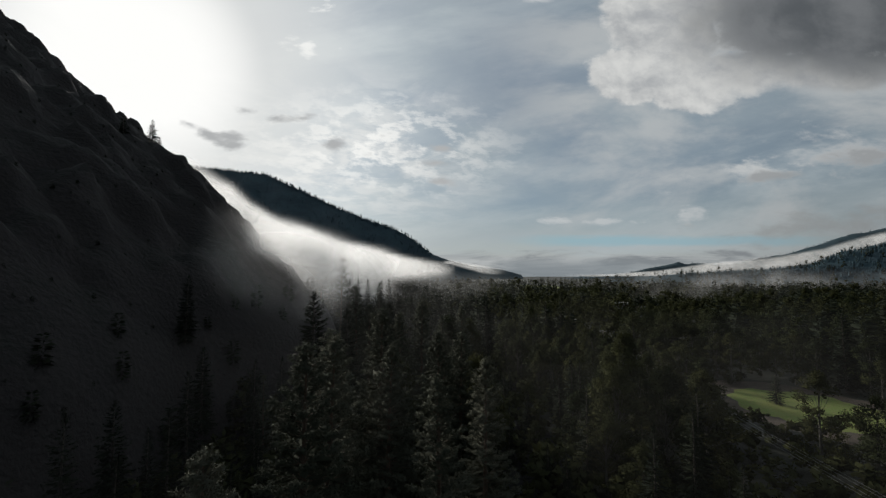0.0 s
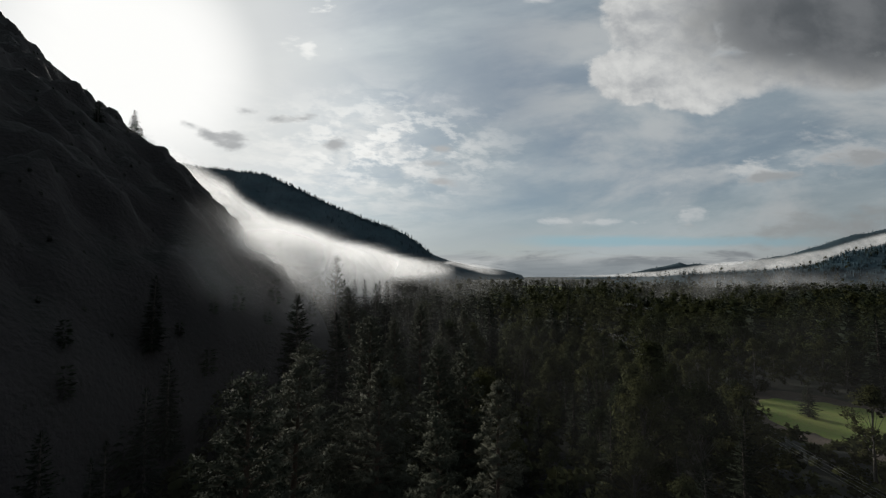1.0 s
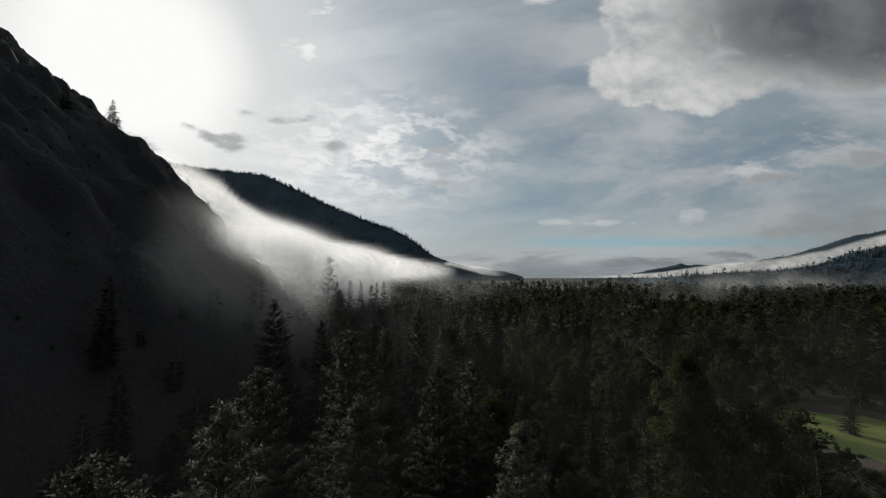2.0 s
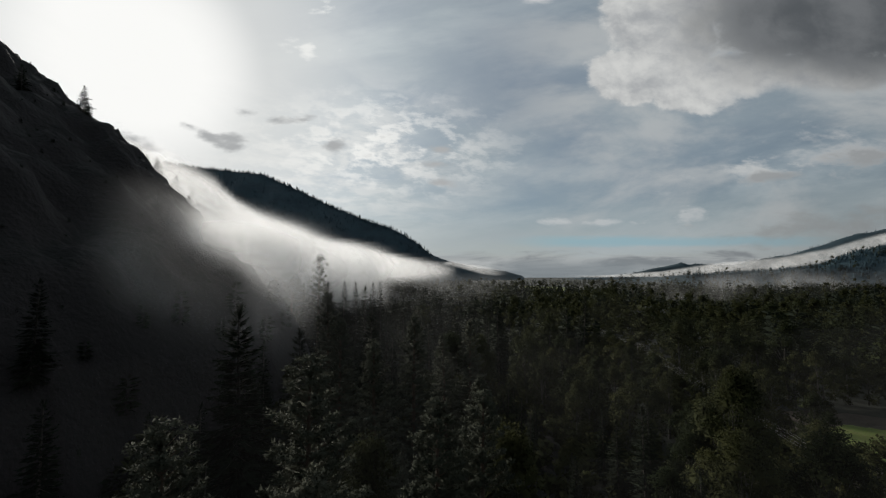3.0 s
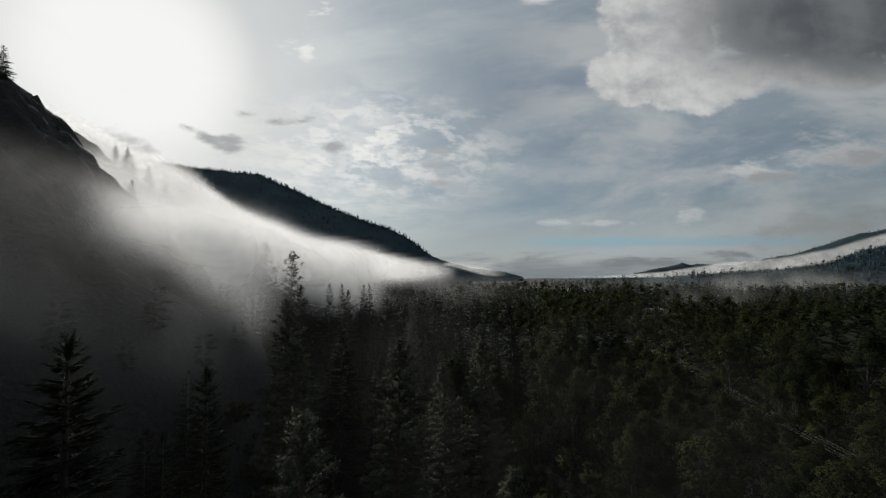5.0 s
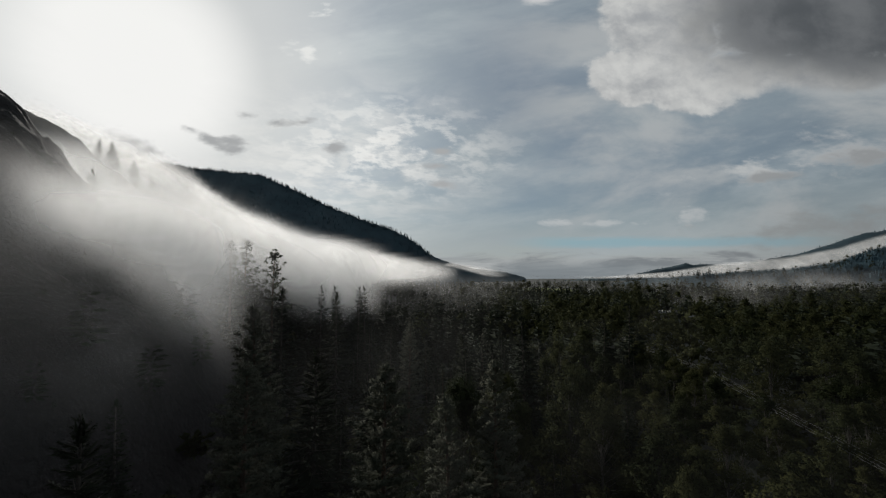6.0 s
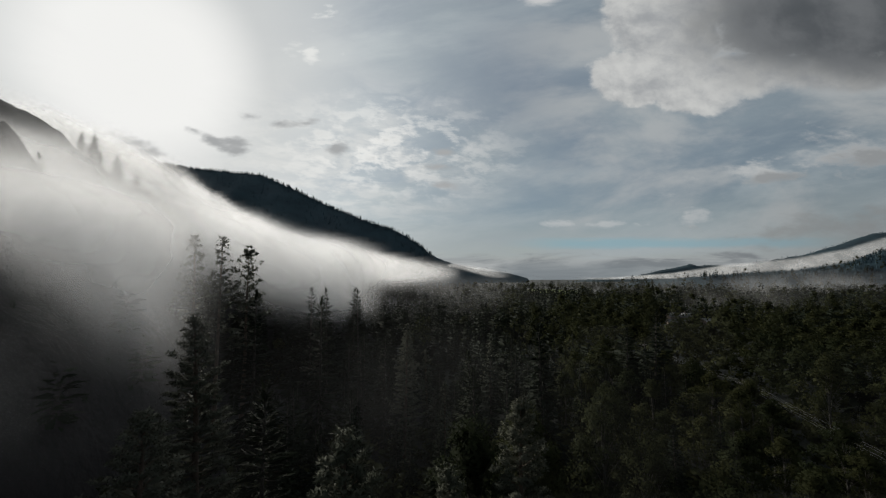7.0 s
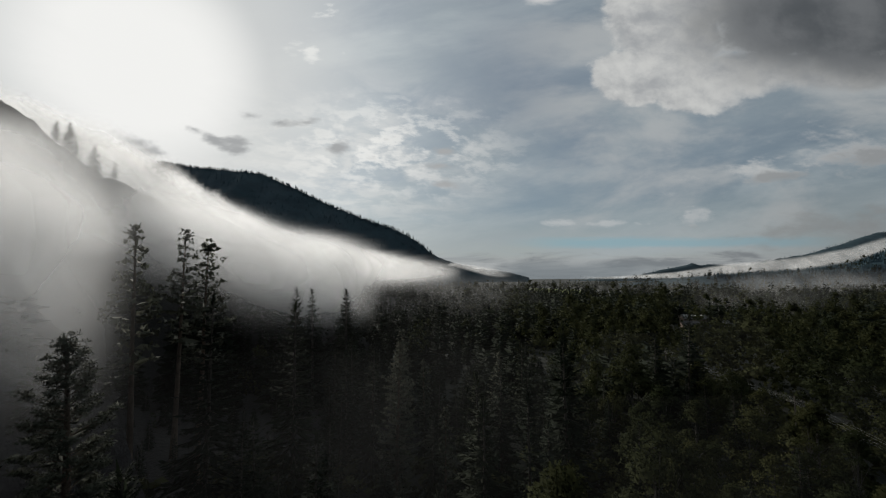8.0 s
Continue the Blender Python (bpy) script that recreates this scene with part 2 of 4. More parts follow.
def fog_material(name, white):
    m, t, out = material(name)
    att = t.nodes.new("ShaderNodeAttribute")
    att.attribute_name = "mistiness"
    dens = Val(t, att.outputs["Fac"])
    px, py, pz = (Val(t, o) for o in node(t, "ShaderNodeSeparateXYZ", Vector=t.nodes.new("ShaderNodeTexCoord").outputs["Object"]).outputs)
    # the fog streams down the slopes: long along the fall, short across it
    wisp = fractal(t, vector(t, (px * 0.80 - pz * 0.60) * 0.30, py * 0.5, px * 0.60 + pz * 0.80), 0.045, 4.0, 0.55, 0.4)
    alpha = (dens * (wisp.smooth(0.25, 0.75) * 0.9 + 0.5)).clamp()
    front = node(t, "ShaderNodeBsdfDiffuse", Color=(white, white, white, 1))
    back = node(t, "ShaderNodeBsdfTranslucent", Color=(white, white, white, 1))
    lit = t.nodes.new("ShaderNodeMixShader")
    lit.inputs[0].default_value = 0.95
    t.links.new(front.outputs[0], lit.inputs[1])
    t.links.new(back.outputs[0], lit.inputs[2])
    clear = t.nodes.new("ShaderNodeBsdfTransparent")
    mix = t.nodes.new("ShaderNodeMixShader")
    t.links.new(alpha.sock, mix.inputs[0])
    t.links.new(clear.outputs[0], mix.inputs[1])
    t.links.new(lit.outputs[0], mix.inputs[2])
    t.links.new(mix.outputs[0], out.inputs[0])
    return m


FOG = fog_material("fog", 0.93)
MIST = fog_material("mist", 0.93)


# ---- shapes from arrays ----
def array_mesh(name, verts, faces, mat, smooth=False, normals=None):
    """A mesh from an (n, 3) array of places and an (m, 3) or (m, 4) array of corners. normals: rounded shading for leafy crowns."""
    verts, faces = np.asarray(verts, np.float32), np.asarray(faces, np.int32)
    me = bpy.data.meshes.new(name)
    k = faces.shape[1]
    me.vertices.add(len(verts))
    me.vertices.foreach_set("co", verts.ravel())
    me.loops.add(faces.size)
    me.loops.foreach_set("vertex_index", faces.ravel())
    me.polygons.add(len(faces))
    me.polygons.foreach_set("loop_start", np.arange(0, faces.size, k, dtype=np.int32))
    me.polygons.foreach_set("use_smooth", np.full(len(faces), smooth))
    me.update(calc_edges=True)
    me.materials.append(mat)
    if normals is not None:
        me.normals_split_custom_set_from_vertices(np.asarray(normals, np.float32))
    return me


def lattice(a, n, seed):
    """Smooth value noise on places a (.., 2 or 3), about -1 to 1."""
    a = np.asarray(a, float)
    base = np.floor(a).astype(np.int64)
    f = a - base
    f = f * f * (3 - 2 * f)
    total = 0
    for corner in range(2 ** n):
        bits = [(corner >> k) & 1 for k in range(n)]
        h = np.full(a.shape[:-1], seed * 37476139, np.int64)
        w = 1.0
        for k in range(n):
            h = h + (base[..., k] + bits[k]) * (66826527, 22468225, 32664901)[k]
            w = w * (f[..., k] if bits[k] else 1 - f[..., k])
        h = ((h ^ (h >> 13)) & 0x7FFFFFFF) * 127412617 & 0xFFFFFFFF
        h = (h ^ (h >> 16)) & 0xFFFF
        total = total + w * (h / 32767.5 - 1)
    return total


def fbm(scale, octaves, seed, *axes):
    a = np.stack(np.broadcast_arrays(*axes), -1) / scale
    out, amp = 0, 1.0
    for k in range(octaves):
        out = out + amp * lattice(a * 2.0 ** k + 17.3 * k, len(axes), seed + k)
        amp *= 0.5
    return out


def ramp(x, lo, hi):
    t = np.clip((x - lo) / (hi - lo), 0, 1)
    return t * t * (3 - 2 * t)


# ---- the lie of the land ----
def rise(s):
    """Height of a hillside s metres in from its foot."""
    return np.interp(s, (0, 28, 35, 40, 44.5, 49.5, 59, 65.5, 72, 77, 87.5, 99.5, 115, 135), (0, 1.0, 4, 13, 24, 32, 44, 52, 60, 65, 75, 84, 94, 105.5)) + 0.88 * np.maximum(s - 135, 0)


def spur_height(x, y):
    """The rocky spur beside the flight."""
    nose = ramp(-x, 110, 60)
    over = np.maximum(0, y - np.interp(-x, (50, 75, 100, 120, 300), (145, 144, 151, 157, 168))) * (1 + 1.2 * nose)
    s = -x - 12 * ramp(y, 125, 70) - over + 4 * fbm(45, 3, 3, x, y)
    z = rise(s)
    crag = ramp(z, 15, 60)
    z = z + crag * (-5.0 + 3.2 * fbm(22, 4, 5, x, y) + 3.0 * np.abs(fbm(9, 3, 9, x, y)) + 2.6 * fbm(5, 3, 13, x, y))
    return np.minimum(z, 330 + 10 * fbm(60, 2, 8, x, y))


def wall_height(x, y):
    """Further spurs and the long valley side behind them."""
    s2 = -x - 30 - 0.9 * np.abs(y - 288) + 6 * fbm(40, 3, 21, x, y)
    z2 = 0.65 * s2 + ramp(s2, 30, 90) * 4 * fbm(16, 4, 23, x, y)
    s3 = -x - 70 + 40 * fbm(260, 3, 25, x, y)
    z3 = np.minimum(0.36 * s3, 80 + 0.05 * y + 12 * fbm(90, 3, 27, x, y)) * ramp(y, 160, 420)
    return np.minimum(np.maximum(z2, z3), 420)


def floor_height(x, y):
    base = 1.2 * fbm(60, 3, 31, x, y) * ramp(np.hypot(x, y), 0, 60)
    knoll = 4 * np.exp(-((x - 164) / 48) ** 2 - ((y - 362) / 40) ** 2)
    return base + knoll - 12 * ramp(y, 1200, 4500)


def land(x, y):
    x, y = np.asarray(x, float), np.asarray(y, float)
    return np.maximum(floor_height(x, y), np.maximum(spur_height(x, y), wall_height(x, y)))


def lines(pieces):
    """Grid lines: (start, end, step) runs joined."""
    out = []
    for a, b, step in pieces:
        out += list(np.arange(a, b, step))
    return np.array(out + [pieces[-1][1]], float)


def sheet(name, xs, ys, height, mat, smooth=True):
    gx, gy = np.meshgrid(xs, ys)
    v = np.stack([gx, gy, height(gx, gy)], -1).reshape(-1, 3)
    n = len(xs)
    i = np.arange(len(ys) - 1)[:, None] * n + np.arange(n - 1)
    f = np.stack([i, i + 1, i + n + 1, i + n], -1).reshape(-1, 4)
    return array_mesh(name, v, f, mat, smooth), v, f


def crop(v, f, keep):
    """Only the faces of which every corner is kept."""
    f = f[keep[f].all(1)]
    used, back = np.unique(f, return_inverse=True)
    return v[used], back.reshape(f.shape)


def build_land():
    xs = lines([(-4900, -1000, 300), (-1000, -300, 50), (-300, -60, 8), (-60, 200, 4), (200, 400, 10), (400, 1200, 40), (1200, 4900, 300)])
    ys = lines([(-4900, -400, 300), (-400, -40, 40), (-40, 330, 4), (330, 700, 12), (700, 1600, 50), (1600, 4900, 300)])
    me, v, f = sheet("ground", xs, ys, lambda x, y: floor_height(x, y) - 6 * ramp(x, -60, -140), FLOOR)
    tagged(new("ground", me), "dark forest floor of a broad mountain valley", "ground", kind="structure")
    xs = lines([(-420, -230, 6), (-230, 25, 1.6)])
    ys = lines([(-260, 0, 10), (0, 90, 2), (90, 200, 1.6), (200, 420, 5)])
    me, v, f = sheet("spur", xs, ys, spur_height, SHADE_DARK_SLOPE)
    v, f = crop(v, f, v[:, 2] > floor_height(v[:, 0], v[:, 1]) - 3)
    tagged(new("mountain_spur", array_mesh("mountain_spur", v, f, SHADE_DARK_SLOPE, True)), "steep rocky mountain spur, its own shade put into the dark colour", "mountain", kind="structure")
    xs = lines([(-1900, -400, 40), (-400, 20, 4)])
    ys = lines([(150, 380, 4), (380, 700, 12), (700, 1700, 50)])
    me, v, f = sheet("wall", xs, ys, wall_height, SHADE_DARK_SLOPE)
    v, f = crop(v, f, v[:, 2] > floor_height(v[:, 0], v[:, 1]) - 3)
    tagged(new("valley_side", array_mesh("valley_side", v, f, SHADE_DARK_SLOPE, True)), "wooded valley side with a rocky nose, drowned in fog", "mountain", kind="structure")


def ridge_height(crest, front, back, rough, seed):
    """A ridge along a crest line of (x, y, z) knots in order of x: slopes fall off towards the viewer and away."""
    cx, cy, cz = (np.array(k, float) for k in zip(*crest))

    def height(x, y):
        top = np.interp(x, cx, cz) + rough * fbm(160, 5, seed, x, x * 0)
        d = y - np.interp(x, cx, cy)
        gully = np.clip(1 + 0.4 * fbm(230, 4, seed + 7, x + 0.3 * y, y * 0.25), 0.5, 1.6)
        return top - np.where(d < 0, -d * front, d * back) * gully + rough * 0.8 * fbm(90, 4, seed + 3, x, y) * ramp(np.abs(d), 0, 120)

    return height


FAR_LEFT = ridge_height([(-2600, 2500, 560), (-1740, 2300, 620), (-1500, 2100, 640), (-1290, 2010, 590), (-1060, 1960, 552), (-880, 1930, 530),
                         (-660, 1800, 422), (-490, 1740, 334), (-330, 1690, 271), (-212, 1650, 228), (-155, 1625, 198), (-100, 1600, 160), (0, 1560, 70), (60, 1540, 30), (200, 1500, -20)], 0.62, 0.5, 1.8, 41)
FAR_TAIL = ridge_height([(-300, 2900, 290), (-60, 2750, 165), (60, 2700, 120), (250, 2700, 78), (420, 2700, 60), (560, 2700, 20)], 0.5, 0.5, 6, 51)
FAR_RIGHT = ridge_height([(900, 3000, 10), (1230, 2800, 25), (1450, 2750, 70), (1650, 2750, 122), (1780, 2720, 112), (1980, 2700, 100), (2300, 2600, 168), (2480, 2500, 245), (2700, 2450, 300), (3000, 2400, 380), (3600, 2300, 600)], 0.45, 0.5, 9, 61)
NEAR_RIGHT = ridge_height([(430, 1300, 5), (560, 1250, 18), (673, 1150, 32), (805, 1150, 38), (960, 1150, 43), (1070, 1150, 51), (1120, 1150, 70), (1185, 1150, 98), (1300, 1150, 116), (1400, 1120, 140), (1900, 1000, 330), (2400, 800, 480)], 0.35, 0.4, 4, 71)


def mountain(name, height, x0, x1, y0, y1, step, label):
    me, v, f = sheet(name, np.arange(x0, x1, step), np.arange(y0, y1, step), height, HAZE_BLUE_WOODS)
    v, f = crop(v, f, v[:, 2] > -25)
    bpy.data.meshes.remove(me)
    return tagged(new(name, array_mesh(name, v, f, HAZE_BLUE_WOODS, True)), label, "mountain", kind="structure")


build_land()
mountain("mountain_ridge", FAR_LEFT, -2600, 200, 1050, 2700, 16, "forested dark mountain ridge falling to the valley, haze blue put in its colour")
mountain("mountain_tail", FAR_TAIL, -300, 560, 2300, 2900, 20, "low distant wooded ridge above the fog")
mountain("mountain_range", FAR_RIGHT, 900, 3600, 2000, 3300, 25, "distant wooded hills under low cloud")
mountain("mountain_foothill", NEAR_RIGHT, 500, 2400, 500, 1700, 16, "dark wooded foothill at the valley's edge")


# ---- trees ----
def outward(shape, n):
    """Turns the faces of leaf sprays to the outside of their crown; n is the outward direction at each corner."""
    v, f = shape
    n = n / np.maximum(np.linalg.norm(n, axis=1, keepdims=True), 1e-6)
    face = np.cross(v[f[:, 1]] - v[f[:, 0]], v[f[:, 2]] - v[f[:, 0]])
    wrong = (face * n[f].sum(1)).sum(1) < 0
    f = f.copy()
    f[wrong] = f[wrong][:, [0, 2, 1]]
    return v, f, n


def rods(a, b, ra, rb, sides):
    """Tapered rods from a to b, (n, 3) each."""
    a, b = np.asarray(a, float), np.asarray(b, float)
    n = len(a)
    d = b - a
    d = d / np.maximum(np.linalg.norm(d, axis=1, keepdims=True), 1e-6)
    ref = np.where(np.abs(d[:, 2:3]) > 0.8, np.array([[1.0, 0, 0]]), np.array([[0, 0, 1.0]]))
    p = np.cross(d, ref)
    p /= np.linalg.norm(p, axis=1, keepdims=True)
    q = np.cross(d, p)
    ang = np.arange(sides) * 2 * np.pi / sides
    ring = p[:, None] * np.cos(ang)[None, :, None] + q[:, None] * np.sin(ang)[None, :, None]
    low, high = a[:, None] + ring * np.reshape(ra, (-1, 1, 1)), b[:, None] + ring * np.reshape(rb, (-1, 1, 1))
    v = np.concatenate([low, high], 1).reshape(-1, 3)
    k = np.arange(sides)
    quad = np.stack([k, (k + 1) % sides, (k + 1) % sides + sides, k + sides], -1)
    f = (np.arange(n)[:, None, None] * 2 * sides + quad[None]).reshape(-1, 4)
    return v, np.concatenate([f[:, [0, 1, 2]], f[:, [0, 2, 3]]])


def kites(place, along, length, width, rng, droop=0.0):
    """Small folded leaf sprays at places, pointing along."""
    n = len(place)
    d = along + 0.45 * rng.normal(size=(n, 3))
    d[:, 2] -= droop
    d /= np.linalg.norm(d, axis=1, keepdims=True)
    side = np.cross(d, rng.normal(size=(n, 3)))
    side /= np.maximum(np.linalg.norm(side, axis=1, keepdims=True), 1e-6)
    up = np.cross(side, d)
    L, W = length * rng.uniform(0.7, 1.3, (n, 1)), width * rng.uniform(0.7, 1.3, (n, 1))
    tip, mid = place + d * L, place + d * L * 0.45
    left, right = mid + side * W * 0.5 - up * W * 0.2, mid - side * W * 0.5 - up * W * 0.2
    v = np.stack([place, left, tip, right], 1).reshape(-1, 3)
    i = np.arange(n)[:, None] * 4
    return v, np.concatenate([i + [0, 2, 1], i + [0, 3, 2]])


def blades(place, along, length, width, rng):
    """Bundles of needles: slim single triangles at places, pointing along."""
    n = len(place)
    d = along + 0.35 * rng.normal(size=(n, 3))
    d /= np.linalg.norm(d, axis=1, keepdims=True)
    side = np.cross(d, rng.normal(size=(n, 3)))
    side /= np.maximum(np.linalg.norm(side, axis=1, keepdims=True), 1e-6)
    L, W = length * rng.uniform(0.7, 1.3, (n, 1)), width * rng.uniform(0.7, 1.3, (n, 1))
    v = np.stack([place + d * L, place + side * W * 0.5, place - side * W * 0.5], 1).reshape(-1, 3)
    return v, np.arange(n * 3).reshape(-1, 3)


def join(*pieces):
    """Joins shapes of places, corners and, where all have them, outward directions."""
    vs, fs, ns, base = [], [], [], 0
    for piece in pieces:
        vs.append(piece[0])
        fs.append(piece[1] + base)
        ns += list(piece[2:3])
        base += len(piece[0])
    out = (np.concatenate(vs), np.concatenate(fs))
    return (*out, np.concatenate(ns)) if len(ns) == len(pieces) else out


def trunk_shape(h, r, rng, sides=7, steps=6, lean=0.01):
    zs = np.linspace(0, h * 0.97, steps + 1)
    path = np.stack([np.cumsum(rng.normal(0, lean * h / steps, steps + 1)), np.cumsum(rng.normal(0, lean * h / steps, steps + 1)), zs], -1)
    path[:, :2] -= path[0, :2]
    rad = r * (1 - zs / h) ** 0.8 + 0.02
    rad[0] *= 1.35
    return path, rods(path[:-1], path[1:], rad[:-1], rad[1:], sides)


def ragged_cone(rng, profile, z0, z1, tiers, points):
    """Dense inner foliage of a conifer: overlapping ragged skirts. profile(f) is the radius at the share f of the crown."""
    vs, fs, base = [], [], 0
    for k in range(tiers):
        f0, f1 = k / tiers, min(1.0, (k + 2.2) / tiers)
        a = np.arange(points * 2) * np.pi / points + rng.uniform(0, 3)
        odd = np.arange(points * 2) % 2
        rr = profile(f0) * np.where(odd, 0.55, 1.0) * rng.uniform(0.7, 1.2, points * 2)
        zz = z0 + (z1 - z0) * f0 - np.where(odd, 0.0, 0.5) * rng.random(points * 2)
        vs += [np.stack([rr * np.cos(a), rr * np.sin(a), zz], -1), [[rng.normal(0, 0.05), rng.normal(0, 0.05), z0 + (z1 - z0) * f1]]]
        i = np.arange(points * 2)
        fs.append(np.stack([i, (i + 1) % (points * 2), np.full(points * 2, points * 2)], -1) + base)
        base += points * 2 + 1
    return np.concatenate(vs), np.concatenate(fs)


def heart(centres, radii, whole, rng, each, long):
    """Dense inner foliage of leafy clumps: broad sprays close to the limbs. whole is the outward direction of each clump in its crown."""
    n = len(centres) * each
    way = rng.normal(size=(n, 3))
    way /= np.linalg.norm(way, axis=1, keepdims=True)
    size = np.repeat(radii, each)[:, None]
    lie = np.cross(way, rng.normal(size=way.shape)) + 0.2 * way
    lie /= np.maximum(np.linalg.norm(lie, axis=1, keepdims=True), 1e-6)
    body = kites(np.repeat(centres, each, 0) + way * size * rng.uniform(0.2, 0.75, (n, 1)) - lie * long * 0.4, lie, long, long * 0.7, rng)
    return outward(body, np.repeat(0.35 * way + np.repeat(whole, each, 0), 4, 0))


def unit(a, least=1e-6):
    return a / np.maximum(np.linalg.norm(a, axis=1, keepdims=True), least)


def conifer_shape(h, r, seed, style, fine, gaps=0.0):
    """Trunk and crown of a conifer. style: fir (layered drooping sprays) or pine (clumps of needles at the branch ends). fine: 1 is full detail. gaps: share of limbs lost."""
    rng = np.random.default_rng(seed)
    path, trunk = trunk_shape(h, h * 0.012, rng)
    fir = style == "fir"
    low = 0.52 if gaps else 0.06 if fir else 0.12
    count = int((230 if fir else 96 if gaps else 205) * (0.55 + 0.45 * fine))
    f = np.clip((np.arange(count) + rng.uniform(-0.6, 0.6, count)) / count, 0, 0.995)
    f = 0.35 * np.round(f * 24 + rng.uniform(-0.2, 0.2, count)) / 24 + 0.65 * f
    f = np.clip(f, 0, 0.99)[rng.random(count) > 0.04 + gaps]
    n = len(f)
    z = h * (low + (0.985 - low) * f)
    az = np.arange(n) * 2.39996 + rng.uniform(-0.5, 0.5, n)
    top = 1 - f
    if fir:
        reach = 1.12 * r * top ** 0.68 * (0.78 + 0.22 * np.minimum(1, f * 5)) + 0.10
        lift = -0.42 + 0.75 * f + 0.7 * f ** 8
    else:
        reach = 1.15 * r * top ** 0.74 * (0.62 + 0.38 * np.minimum(1, f * 2.6)) + 0.12
        lift = -0.16 + 0.75 * f + 0.9 * f ** 8
    side_lobe = 1 + 0.16 * np.sin(az * 2 + rng.uniform(0, 6)) * np.sin(f * 19 + rng.uniform(0, 6))
    long = reach * side_lobe * rng.uniform(0.68, 1.08, n) * np.where(rng.random(n) < 0.10, 1.18, 1.0)
    d = np.stack([np.cos(az), np.sin(az), lift + rng.uniform(-0.13, 0.13, n)], -1)
    a = np.stack([np.interp(z, path[:, 2], path[:, 0]), np.interp(z, path[:, 2], path[:, 1]), z], -1)
    tip_lift = (0.16 if fir else 0.22) * long

    def along(i, g):
        """The place at the share g of branch i, which sags and turns up at its tip."""
        p = a[i] + d[i] * (long[i] * g)[:, None]
        p[:, 2] += tip_lift[i] * (g * g - 0.55 * g)
        return p

    every = np.arange(n)[::1 if fine > 0.5 else 3]
    limbs = rods(a[every], along(every, np.full(len(every), 0.8)), 0.010 * long[every] + 0.012, np.full(len(every), 0.008), 3)
    across = np.stack([-d[:, 1], d[:, 0], 0 * az], -1)
    flat = d * np.array([1, 1, 0.6])
    shapes = []

    def sprays(i, g, way, length, width, up=0.62):
        p = along(i, g)
        out = unit(p * np.array([1, 1, 0]), 0.15)
        body = kites(p, way * 3.2, length[:, None], width[:, None], rng, 0.25 if fir else -0.3)
        shapes.append(outward(body, np.repeat(0.70 * out + np.array([0, 0, up]) + 0.13 * rng.normal(size=p.shape), 4, 0)))

    i = np.arange(n)
    sprays(i, np.full(n, 0.08), flat, long * (0.92 if fir else 0.62), long * (0.14 if fir else 0.26 if fine < 0.9 else 0.20))
    if fir:
        steps = 16 if fine > 0.9 else 12 if fine > 0.4 else 7 if fine > 0.2 else 4 if fine > 0.1 else 3
        for k in range(steps):
            g = 0.16 + 0.78 * k / (steps - 1)
            for sgn in (-1, 1):
                gg = np.clip(g + rng.uniform(-0.07, 0.07, n), 0.1, 0.97)
                size = long * (0.50 - 0.27 * g) * (1.1 if steps < 6 else 0.75) * rng.uniform(0.75, 1.25, n) + 0.06
                sprays(i, gg, unit(flat + sgn * across * rng.uniform(0.6, 1.2, (n, 1))), size, size * (0.18 + 0.9 / steps))
    else:
        per_limb = np.maximum(1, np.round(long / (0.21 if fine > 0.9 else 0.62 if fine > 0.4 else 0.7) + rng.uniform(-0.3, 0.5, n)).astype(int) * (2 if fine > 0.4 else 1))
        i = np.repeat(np.arange(n), per_limb)
        g = np.clip(1.02 - 0.62 * rng.random(len(i)) ** 1.5, 0.3, 1.02)
        p = along(i, g) + across[i] * (long[i] * rng.normal(0, 0.20, len(i)) * (1.25 - g))[:, None]
        p[:, 2] += 0.10 * rng.random(len(i))
        p = np.concatenate([p, path[-1] + np.array([0, 0, -0.1]) + rng.normal(0, 0.10, (5, 3))])
        rad = rng.uniform(0.16, 0.28, len(p)) * (1.0 if fine > 0.9 else 1.25 if fine > 0.4 else 1.7)
        each = 22 if fine > 0.9 else 14 if fine > 0.4 else 7
        ball = rng.normal(size=(len(p) * each, 3))
        ball[:, 2] = np.abs(ball[:, 2]) * 0.9 - 0.25
        ball = unit(ball)
        root, size = np.repeat(p, each, 0), np.repeat(rad, each)[:, None]
        slim = 0.24 if fine > 0.9 else 0.40 if fine > 0.4 else 0.7
        fan = blades(root + ball * size * rng.uniform(0.15, 0.8, (len(ball), 1)), ball + 0.6 * rng.normal(size=ball.shape), size * (0.55 if fine > 0.4 else 0.8), size * slim, rng)
        out = unit(root * np.array([1, 1, 0]), 0.15)
        shapes.append(outward(fan, np.repeat(0.75 * ball + 0.40 * out + np.array([0, 0, 0.45]), 3, 0)))
    k = 7 if fir else 2
    turn = rng.uniform(0, 6.28, k)
    way = np.stack([0.17 * np.cos(turn), 0.17 * np.sin(turn), np.ones(k)], -1)
    spire = kites(np.tile(path[-1], (k, 1)) - np.array([0, 0, 0.045 * h]) * rng.uniform(0.4, 1.2, (k, 1)), way * 5, np.full((k, 1), h * 0.05), np.full((k, 1), h * 0.012), rng)
    shapes.append(outward(spire, np.repeat(way * np.array([4, 4, 0.5]), 4, 0)))
    return join(trunk, limbs), join(*shapes)


